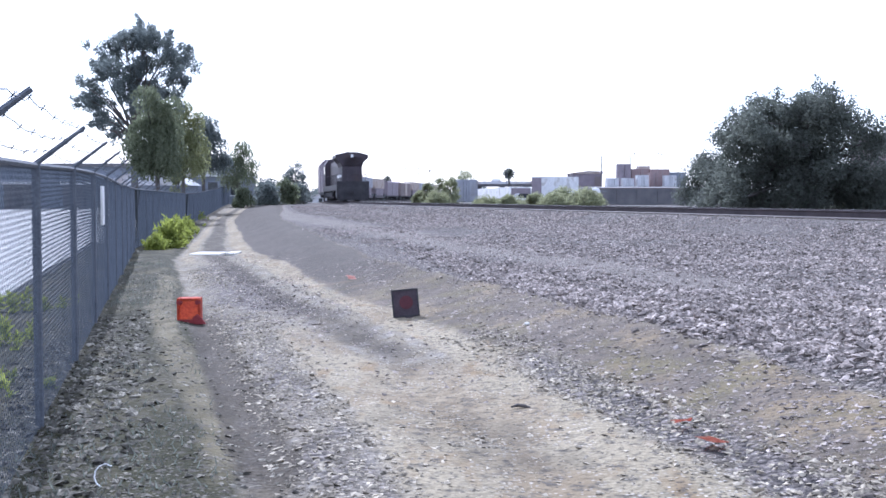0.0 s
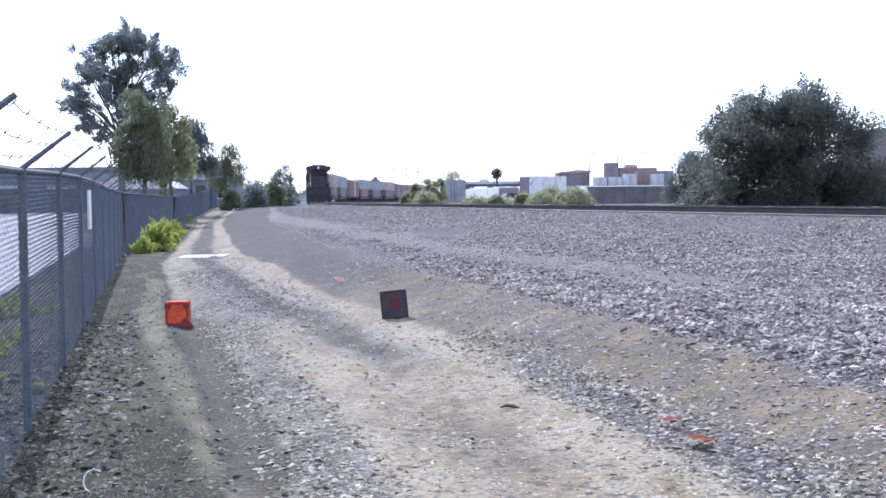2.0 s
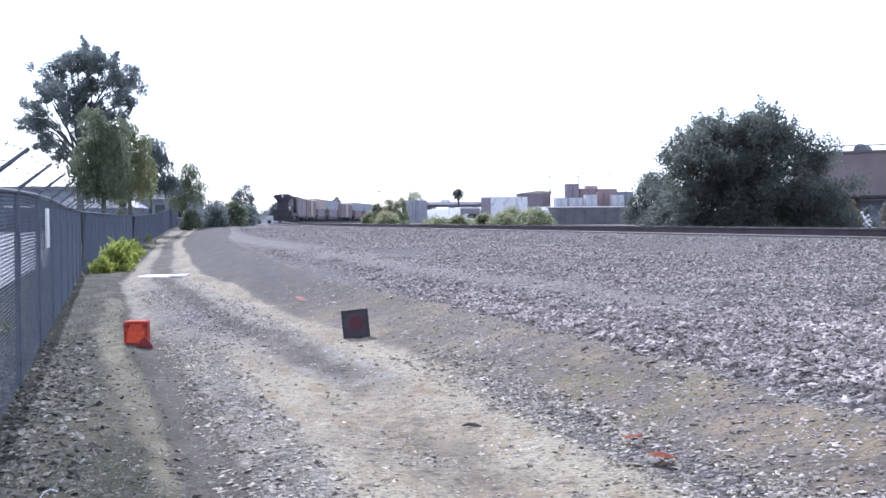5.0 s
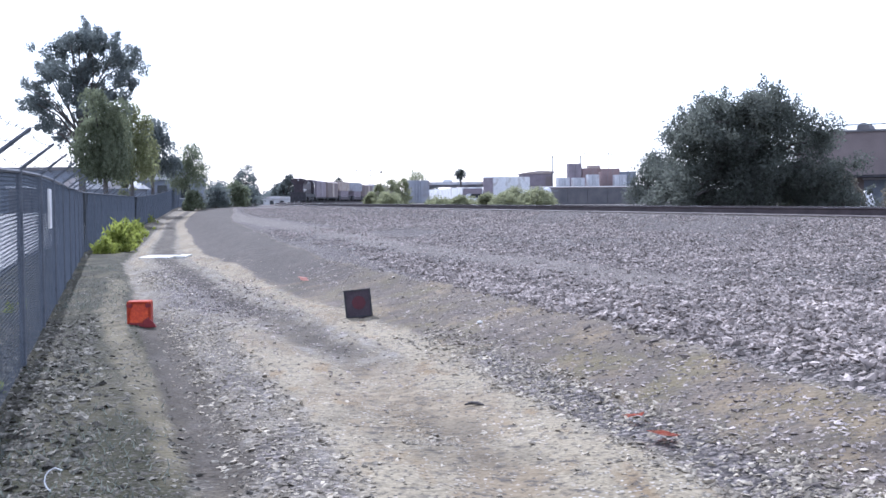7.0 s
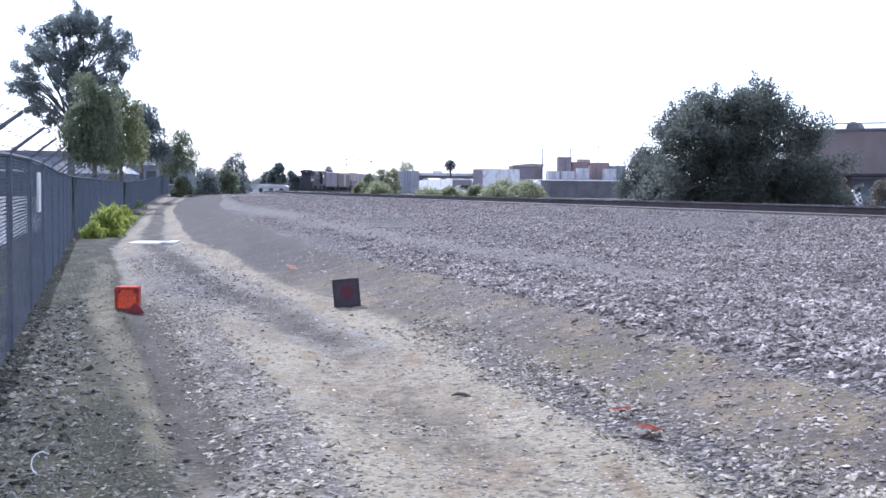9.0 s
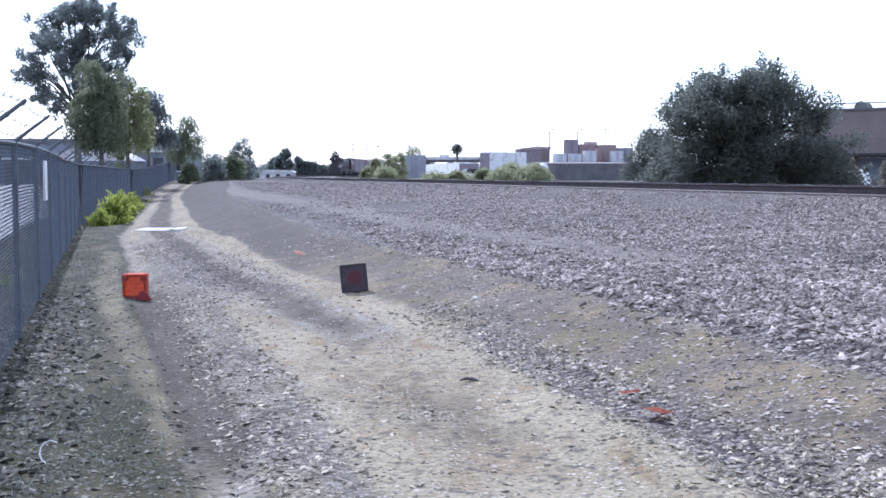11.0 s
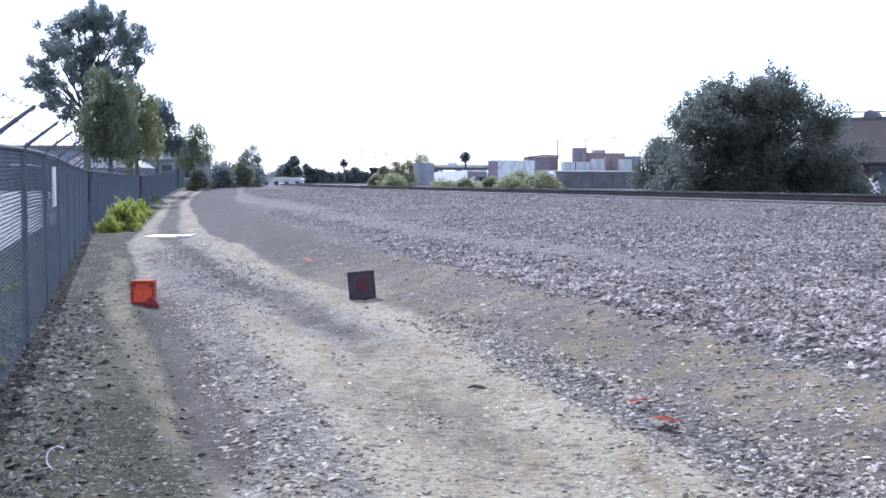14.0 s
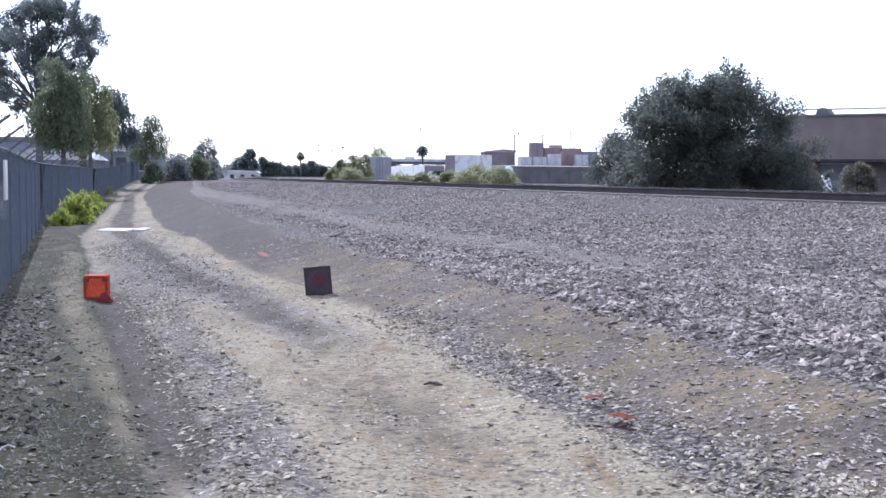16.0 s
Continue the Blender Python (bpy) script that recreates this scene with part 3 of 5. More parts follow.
build_stones("fence_gravel", "pale grey rubble at the foot of the fence", 4200, 25, 4.5, 16, 16.75, 17.7, 0.012, 0.048, M_STONE_DARK, 2.2, 0.05, 0.5, -0.06, 0.3)


def build_grass():
    """Short sparse grass on the dark verge by the fence."""
    r = np.random.RandomState(31)
    n = 14000
    y = 3.8 + 26 * r.rand(n) ** 1.5
    k = r.uniform(16.2, 18.6, n) + 0.5 * r.rand(n) ** 2
    x = track_x(y) - k * toe(y) / 13.5 / 0.97
    keep = fbm(x * 1.2, y * 1.2, 41) > r.uniform(-0.15, 0.4, n)
    x, y = x[keep], y[keep]
    z = height(x, y)
    verts, faces = [], []
    for i in range(len(x)):
        a, tall = r.uniform(0, 6.28), r.uniform(0.015, 0.06)
        c, sn = math.cos(a) * 0.008, math.sin(a) * 0.008
        dx, dy = r.uniform(-0.05, 0.05), r.uniform(-0.05, 0.05)
        o = len(verts)
        verts += [(x[i] - c, y[i] - sn, z[i] - 0.01), (x[i] + c, y[i] + sn, z[i] - 0.01), (x[i] + dx, y[i] + dy, z[i] + tall)]
        faces.append((o, o + 1, o + 2))
    tagged(new("verge_grass", mesh_of("verge_grass", verts, faces, M_LEAF_DARK)), "short sparse grass on the dark verge", "grass", kind="stuff")


build_grass()


# ---- the fence ----
def fence_x(y):
    return np.interp(y, [-20, 36, 70, 132, 220], [4.01, -9.6, -15.6, -24.0, -34.0])


def fence_drop(y):
    """How far the fence's top falls towards the near end."""
    return -0.14 * min(1.0, max(0.0, (12 - y) / 7.4))


def build_fence():
    fence = thing("chain_link_fence", 0, 0, 0, label="tall chain-link fence with angled barbed wire arms", category="fence")
    knots = [(float(fence_x(y)), float(y)) for y in (-20, 36, 70, 132, 220)]
    post_places = []
    y = 4.57 - 3.23 * 3
    while y < 132:
        post_places.append((float(fence_x(y)), y))
        y += 3.23
    post_mesh = arm_mesh = None
    for x, y in post_places:
        z = ground_z(x, y) - 0.05 + fence_drop(y)
        d = (fence_x(y + 0.5) - fence_x(y - 0.5))
        turn = math.degrees(math.atan(-d))
        if post_mesh is None:
            p = part("post", tube([(0, 0, 0), (0, 0, 1.93)], 0.03, 8), M_POST, fence)
            a = part("barb_arm", tube([(0, 0, 0), (0.2, 0, 0), (0.41, 0, 0)], [0.021, 0.018, 0.014], 6), M_POST, fence)
            post_mesh, arm_mesh = p.data, a.data
        else:
            p, a = new("post", post_mesh), new("barb_arm", arm_mesh)
            p.parent = a.parent = fence
        p.matrix_basis = pose(x, y, z, 0, 0, turn)
        a.matrix_basis = pose(x, y, z + 1.92, 0, 0, turn) @ pose(0, 0, 0, 0, -38, 0)
    for (xa, ya), (xb, yb) in zip(post_places, post_places[1:]):
        bm = tube([(xa, ya, ground_z(xa, ya) + 1.86 + fence_drop(ya)), (xb, yb, ground_z(xb, yb) + 1.86 + fence_drop(yb))], 0.021, 6)
        part("top_rail", bm, M_POST, fence)
    for k in (0.12, 0.25, 0.38):
        bm = bmesh.new()
        r = random.Random(int(k * 100))
        for (xa, ya), (xb, yb) in zip(post_places[:20], post_places[1:21]):
            pts = []
            for i in range(19):
                f = i / 18
                sag = 0.035 * math.sin(math.pi * f) + r.uniform(-0.008, 0.008)
                pts.append((xa + (xb - xa) * f + 0.96 * k * 0.79, ya + (yb - ya) * f + 0.23 * k * 0.79, ground_z(xa, ya) + 1.87 + fence_drop(ya + (yb - ya) * f) + 0.62 * k - sag))
                if i % 3 == 1:
                    m = Vector(pts[-1])
                    for q in ((0.012, 0.012, 0.014), (-0.012, 0.012, -0.014)):
                        tube([m - Vector(q) * 1.1, m + Vector(q) * 1.1], 0.002, 3, bm)
            tube(pts, 0.003, 4, bm)
        part("barbed_wire", bm, M_WIRE, fence)
    # woven wire: two families of slanting strands
    verts, faces = [], []
    pitch, top, w = 0.07, 1.86, 0.0017
    for (xa, ya), (xb, yb) in zip(knots, knots[1:]):
        run = math.hypot(xb - xa, yb - ya)
        ex, ey = (xb - xa) / run, (yb - ya) / run
        far = ya >= 36
        step, ww = (pitch, w) if not far else (0.11, w * 3.2)
        for lean in (1, -1):
            for i in range(int(run / step)):
                s0 = i * step
                s1 = s0 + lean * top
                if ya + ey * s0 < 2:
                    continue
                o = len(verts)
                for s, zz in ((s0, 0.02), (min(max(s1, 0), run), 0.02 + (top - 0.02) * (min(max(s1, 0), run) - s0) / (s1 - s0))):
                    px, py = xa + ex * s, ya + ey * s
                    g = -0.02 + fence_drop(py) * zz / 1.86 + (ground_z(px, py) if py > 60 else 0.0)
                    for a in range(3):
                        c, sn = ww * math.cos(a * 2.094), ww * math.sin(a * 2.094)
                        verts.append((px + ey * c + lean * 0.002 * ey, py - ex * c, g + zz + sn))
                faces += [(o, o + 1, o + 4, o + 3), (o + 1, o + 2, o + 5, o + 4), (o + 2, o, o + 3, o + 5)]
    ob = new("woven_mesh", mesh_of("woven_mesh", verts, faces, M_WIRE))
    ob.parent = fence
    tagged(ob, "woven wire mesh", kind="stuff")
    bm = box(-0.012, 0.012, -0.3, 0.3, -0.26, 0.26)
    sign = part("sign_board", bm, M_WHITE, None)
    tagged(sign, "small blank white sign fixed to the fence", "sign")
    sx = float(fence_x(15.5)) + 0.05
    sign.matrix_basis = pose(sx, 15.5, 1.46, 0, 0, 13.7)


build_fence()


# ---- trees ----
def leaf_mesh(name, centres, spread, count, size, mat, seed):
    """Many small leaves round the given centres."""
    r = np.random.RandomState(seed)
    c = np.array([p[:3] for p in centres], float)
    rad = np.array([p[3] for p in centres], float)
    pick = r.choice(len(c), count, p=rad ** 2 / (rad ** 2).sum())
    d = r.normal(size=(count, 3))
    d /= np.linalg.norm(d, axis=1, keepdims=True)
    d *= (r.rand(count, 1) ** 0.45)
    pos = c[pick] + d * rad[pick, None] * spread
    ax = r.normal(size=(count, 3))
    ax[:, 2] -= 0.3
    ax /= np.linalg.norm(ax, axis=1, keepdims=True)
    side = np.cross(ax, r.normal(size=(count, 3)))
    side /= np.linalg.norm(side, axis=1, keepdims=True)
    s = size * r.uniform(0.6, 1.4, (count, 1))
    wd = 0.42
    v = np.stack([pos, pos + ax * s * 0.5 + side * s * wd, pos + ax * s, pos + ax * s * 0.5 - side * s * wd], 1)
    faces = np.arange(count * 4).reshape(-1, 4)
    me = bpy.data.meshes.new(name)
    me.vertices.add(count * 4)
    me.vertices.foreach_set("co", v.ravel())
    me.loops.add(count * 4)
    me.loops.foreach_set("vertex_index", faces.ravel())
    me.polygons.add(count)
    me.polygons.foreach_set("loop_start", np.arange(0, count * 4, 4))
    me.update(calc_edges=True)
    me.materials.append(mat)
    return me


def hanging_mesh(name, centres, low, count, size, mat, seed):
    """Long hanging sprays of narrow leaves, from the tops of the clumps down to a height."""
    r = np.random.RandomState(seed)
    c = np.array([p[:3] for p in centres], float)
    rad = np.array([p[3] for p in centres], float)
    each = 16
    n = count // each
    pick = r.choice(len(c), n, p=rad ** 2 / (rad ** 2).sum())
    d = r.normal(size=(n, 3))
    d /= np.linalg.norm(d, axis=1, keepdims=True)
    d[:, 2] = np.abs(d[:, 2]) * 0.8 - 0.1
    start = c[pick] + d * rad[pick, None]
    drop = np.minimum(r.uniform(0.5, 2.4, n), np.maximum(start[:, 2] - low - r.uniform(0, 0.9, n), 0.25))
    f = r.rand(n, each)
    sway = r.normal(0, 0.16, (n, 1, 2)) * f[..., None] + d[:, None, :2] * 0.25 * np.sqrt(f)[..., None] + r.normal(0, 0.035, (n, each, 2))
    pos = np.concatenate([start[:, None, :2] + sway, (start[:, 2, None] - drop[:, None] * f)[..., None]], -1).reshape(-1, 3)
    m = len(pos)
    ax = r.normal(0, 0.42, (m, 3)) + np.array([0, 0, -1.0])
    ax /= np.linalg.norm(ax, axis=1, keepdims=True)
    side = np.cross(ax, r.normal(size=(m, 3)))
    side /= np.linalg.norm(side, axis=1, keepdims=True)
    s = size * r.uniform(0.6, 1.4, (m, 1))
    v = np.stack([pos, pos + ax * s * 0.5 + side * s * 0.2, pos + ax * s, pos + ax * s * 0.5 - side * s * 0.2], 1)
    me = bpy.data.meshes.new(name)
    me.from_pydata(v.reshape(-1, 3).tolist(), [], np.arange(m * 4).reshape(-1, 4).tolist())
    me.materials.append(mat)
    return me


def tree(name, x, y, tall, wide, mat, seed, label, category="tree", low=0.3, clumps=26, leaves=9000, size=0.3, weeping=False, trunk=0.16, lean=0.0, clump=0.2, z=None, dome=False, lobes=(), lobe_fill=(0.35, 0.6), sprigs=0):
    """A tapered trunk with limbs, and a crown of leaf clumps at the limbs' ends. low: where the crown begins, of the height."""
    r = random.Random(seed)
    z = ground_z(x, y) - 0.05 if z is None else z
    t = thing(name, x, y, z, label=label, category=category)
    crown_z, crown_h = (0.0, tall * 1.05) if dome else (tall * (low + 1) / 2, tall * (1 - low) / 2)
    centres, bm = [], bmesh.new()
    fork = tall * max(low * 0.9, 0.12)
    pts = [(0, 0, 0), (lean * 0.2, 0.05, fork * 0.5), (lean * 0.4, 0, fork), (lean * 0.7, 0, tall * 0.62), (lean, 0, tall * 0.9)]
    tube(pts, [trunk * 1.25, trunk, trunk * 0.85, trunk * 0.45, trunk * 0.12], 8, bm)
    for i in range(clumps):
        a, e = r.uniform(0, 2 * math.pi), r.uniform(0.08 if dome else -0.95, 0.97)
        q = math.sqrt(max(0, 1 - e * e)) * r.uniform(0.55, 1.0)
        k = 1 - 0.25 * max(0, e)
        p = Vector((lean * 0.8 + math.cos(a) * q * wide / 2 * 0.82 * k, math.sin(a) * q * wide / 2 * 0.8 * k, crown_z + e * crown_h * 0.86))
        rad = clump * wide * r.uniform(0.55, 1.15)
        if lobes:
            lx, lz, lr = lobes[i % len(lobes)]
            d = Vector((r.gauss(0, 1), r.gauss(0, 1), r.gauss(0, 0.8))).normalized() * lr * r.uniform(0.2, 0.95)
            p = Vector((lx, r.uniform(-0.3, 0.3) * wide * (1 - 0.6 * abs(lz / tall - 0.5)), lz)) + d
            rad = lr * r.uniform(*lobe_fill)
        centres.append((*p, rad))
        if lobes and i >= 2 * len(lobes):
            continue
        f = r.uniform(0.25, 0.75)
        start = Vector((lean * (0.4 + 0.4 * f), 0, fork + (min(p.z, tall * 0.85) - fork) * f * 0.8))
        mid = start.lerp(p, 0.5) + Vector((r.uniform(-0.06, 0.06), r.uniform(-0.06, 0.06), 0.05)) * wide
        tube([start, mid, p], [trunk * 0.38, trunk * 0.22, trunk * 0.06], 5, bm)
    for i in range(sprigs):
        # thin shoots that break the outline
        lx, lz, lr = lobes[i % len(lobes)]
        a, e = r.uniform(0, 6.28), r.uniform(0.1, 1.3)
        d = Vector((math.cos(a) * math.cos(e), math.sin(a) * math.cos(e), math.sin(e)))
        p = Vector((lx, r.uniform(-0.2, 0.2) * wide, lz)) + d * lr * r.uniform(0.7, 1.0)
        for f in range(3):
            centres.append((*(p + (d + Vector((0, 0, 0.5))) * 0.13 * f), lr * (0.22 - 0.05 * f)))
    part("trunk", bm, M_BARK, t, "bare branching trunk")
    if weeping:
        data = hanging_mesh("crown", centres, tall * low, leaves, size, mat, seed + 7)
    else:
        data = leaf_mesh("crown", centres, 1.0, leaves, size, mat, seed + 7)
    crown = new("crown", data)
    crown.parent = t
    crown["label"] = "leafy uneven crown"
    return t


GUM_LOBES = [(0.21, 12.6, 1.41), (-2.0, 10.8, 1.5), (2.77, 11.2, 1.5), (-2.56, 8.2, 1.13), (0.3, 10.5, 1.6), (2.06, 9.0, 1.32), (-1.45, 6.6, 0.85), (1.09, 13.0, 1.03), (-0.98, 12.2, 1.22), (1.89, 12.2, 1.22), (-2.84, 9.4, 0.94), (1.01, 7.7, 1.13), (3.21, 10.0, 0.94), (-0.42, 9.0, 1.13), (-2.19, 7.0, 0.85), (-0.89, 5.8, 0.66), (-3.03, 8.2, 0.75), (0.48, 8.8, 1.13)]
DOME_LOBES = [(-2.58, 4.25, 0.8), (-3.18, 3.35, 0.8), (-1.48, 4.75, 0.8), (-3.68, 0.8, 0.9), (-3.28, 2.0, 1.0), (-2.58, 3.45, 1.0), (-1.68, 4.25, 1.0), (-0.48, 4.65, 1.1), (0.62, 4.9, 0.95), (1.52, 4.15, 1.0), (2.32, 3.35, 1.0), (3.32, 2.1, 1.0), (3.92, 0.8, 0.9), (-2.08, 1.9, 1.5), (-0.18, 2.3, 1.7), (1.72, 2.0, 1.5), (-0.18, 1.0, 1.5), (-2.78, 0.9, 1.2), (2.62, 0.9, 1.2), (0.72, 3.5, 1.4), (-1.08, 3.25, 1.4), (1.42, 1.0, 1.4), (-1.58, 0.9, 1.4)]


def build_trees():
    tree("gum_tree", -21.35, 80, 13.9, 10.2, M_LEAF_EUC, 1, "tall grey-green gum tree behind the fence", low=0.34, clumps=330, leaves=50000, size=0.12, trunk=0.26, lobes=GUM_LOBES, lobe_fill=(0.2, 0.40), sprigs=40, z=-0.05)
    tree("pepper_tree", -17.05, 69, 8.6, 3.0, M_LEAF_WEEP, 2, "dull olive weeping pepper tree with long hanging foliage", low=0.3, clumps=40, leaves=26000, size=0.17, weeping=True, trunk=0.17, lobes=[(-0.3, 7.7, 0.7), (0.7, 7.2, 0.8), (-0.9, 6.6, 0.8), (1.0, 6.2, 0.8), (-0.2, 6.0, 1.0), (-1.1, 5.2, 0.8), (0.7, 5.0, 0.8), (-0.1, 4.4, 0.9), (0.9, 4.0, 0.5), (-1.0, 4.1, 0.6)], z=-0.05)
    tree("pepper_tree", -19.1, 85, 8.9, 2.9, M_LEAF_LIME, 3, "yellow-green weeping pepper tree behind the fence", low=0.3, clumps=36, leaves=19000, size=0.17, weeping=True, trunk=0.16, lobes=[(0.2, 8.3, 0.7), (-0.8, 7.6, 0.9), (0.9, 7.5, 0.7), (0.0, 6.2, 1.0), (1.2, 5.8, 0.6), (-1.0, 5.6, 0.8), (0.3, 4.8, 1.0), (-0.9, 4.2, 0.7), (1.2, 4.4, 0.5)], z=0)
    tree("pepper_tree", -19.9, 96, 8.2, 3.2, M_LEAF_EUC, 4, "grey-green drooping tree in the row", low=0.36, clumps=36, leaves=17000, size=0.17, weeping=True, trunk=0.15, lobes=[(0.0, 7.5, 0.6), (0.7, 7.0, 0.7), (-0.5, 6.6, 0.8), (1.1, 6.1, 0.6), (0.2, 5.6, 0.9), (1.5, 5.0, 0.6), (-0.8, 5.0, 0.7), (0.6, 4.3, 0.8), (1.9, 4.6, 0.45)], z=0.45)
    tree("pepper_tree", -19.9, 112, 6.9, 3.9, M_LEAF_WEEP, 5, "rounded drooping tree at the end of the row", low=0.26, clumps=36, leaves=9600, size=0.18, weeping=True, trunk=0.14, lobes=[(0.2, 6.2, 0.6), (0.9, 5.8, 0.7), (-0.7, 5.5, 0.8), (1.3, 4.8, 0.7), (0.1, 4.8, 0.9), (-1.3, 4.4, 0.7), (0.7, 3.7, 0.9), (-0.7, 3.5, 0.8), (-1.9, 5.0, 0.45)], z=0.4)
    tree("shrub", -20.6, 90, 4.4, 1.6, M_LEAF_LIME, 9, "small bright yellow-green shrub behind the fence", "shrub", clumps=16, leaves=2600, size=0.16, trunk=0.05, clump=0.2, dome=True)
    for x, y, tall, wide, seed in ((-18.7, 108, 1.9, 2.6, 6), (-17.5, 114, 2.4, 3.6, 7), (-16.2, 118, 2.6, 4.0, 8), (-15.4, 122, 2.1, 3.8, 12), (-18.4, 121, 2.8, 4.2, 13)):
        tree("bush", x, y, tall, wide, M_LEAF_WEEP if seed in (6, 8) else M_LEAF_EUC, seed, "low grey-green bush beside the road", "bush", clumps=30, leaves=3200, size=0.17, trunk=0.06, clump=0.17, dome=True)
    tree("gum_tree", -17.0, 133, 5.2, 5.4, M_LEAF_EUC, 19, "thin grey gum tree near the curve", clumps=60, leaves=4200, size=0.16, trunk=0.09, clump=0.11, dome=True)
    tree("large_bush", 15.7, 50, 6.2, 8.6, M_LEAF_DARK, 10, "large dark domed tree beside the track", "tree", clumps=320, leaves=110000, size=0.1, trunk=0.25, dome=True, lobes=DOME_LOBES, lobe_fill=(0.32, 0.68), sprigs=110)
    tree("bush", 19.6, 52, 2.6, 3.4, M_LEAF_DRY, 14, "thin dusty bush beside the large tree", "bush", clumps=40, leaves=9000, size=0.1, trunk=0.05, clump=0.13, dome=True)
    tree("tree", 34.8, 152, 7.4, 10.0, M_LEAF_DARK, 21, "dark rounded tree beside the container yard", clumps=44, leaves=14000, size=0.2, clump=0.15, dome=True)
    # shrubs beyond the track
    for x, y, tall, wide, mat, seed in ((-1.7, 128, 3.0, 2.6, M_LEAF_SHRUB, 31), (-0.4, 126, 3.5, 3.0, M_LEAF_SHRUB, 32), (0.8, 125, 3.6, 3.0, M_LEAF_SHRUB, 33), (2.6, 143, 5.0, 4.8, M_LEAF_SHRUB, 45), (-2.6, 129, 1.9, 2.6, M_LEAF_SHRUB, 48),
                                        (5.9, 104, 1.2, 3.0, M_LEAF_SHRUB, 34), (8.0, 100, 1.5, 2.6, M_LEAF_SHRUB, 35), (10.6, 101, 1.9, 4.2, M_LEAF_SHRUB, 36), (12.2, 100, 1.9, 4.4, M_LEAF_SHRUB, 37),
                                        (4.2, 110, 1.0, 4.4, M_LEAF_SHRUB, 38), (6.8, 112, 1.0, 4.6, M_LEAF_SHRUB, 39), (13.6, 104, 1.4, 3.2, M_LEAF_SHRUB, 42), (-0.6, 122, 1.8, 4.2, M_LEAF_SHRUB, 43), (9.4, 97, 1.4, 4.4, M_LEAF_SHRUB, 44), (30.0, 92, 2.2, 4.5, M_LEAF_SHRUB, 40), (21.2, 54, 2.0, 2.8, M_LEAF_DRY, 41), (23.4, 62, 1.7, 2.6, M_LEAF_DRY, 46), (27.6, 62, 2.0, 3.0, M_LEAF_DRY, 47)):
        tree("shrub", x, y, tall, wide, mat, seed, "loose dry-green shrub beyond the track", "shrub", clumps=60, leaves=4200, size=0.12, trunk=0.03, clump=0.13, dome=True)
    # far trees on the horizon; haze is put in by a paler leaf colour
    for x, y, tall, wide, seed in ((-38.2, 420, 12.2, 7.0, 51), (-43, 430, 8.4, 9.0, 52), (-29.6, 425, 7.2, 9.0, 53), (-17.6, 470, 8.0, 9.0, 54), (-24.5, 465, 5.6, 9.0, 55), (-8.0, 480, 5.6, 10.0, 56), (-33.6, 424, 9.0, 8.0, 57), (-40.5, 424, 9.2, 8.0, 58), (-26.4, 430, 5.4, 8.0, 59), (-21.0, 468, 6.4, 8.0, 60), (-14.0, 472, 6.0, 8.0, 61)):
        tree("tree", x, y, tall, wide, M_LEAF_EUC, seed, "grey-green rounded tree far off on the horizon", clumps=34, leaves=4200, size=0.5, trunk=0.25, clump=0.16, dome=True)


build_trees()


# ---- the train ----
def wheelset(thing_, y):
    for x in (-0.75, 0.75):
        part("wheel", disc_x(0.5, y, 0.5, x - 0.07, x + 0.07, 14), M_UNDER, thing_)


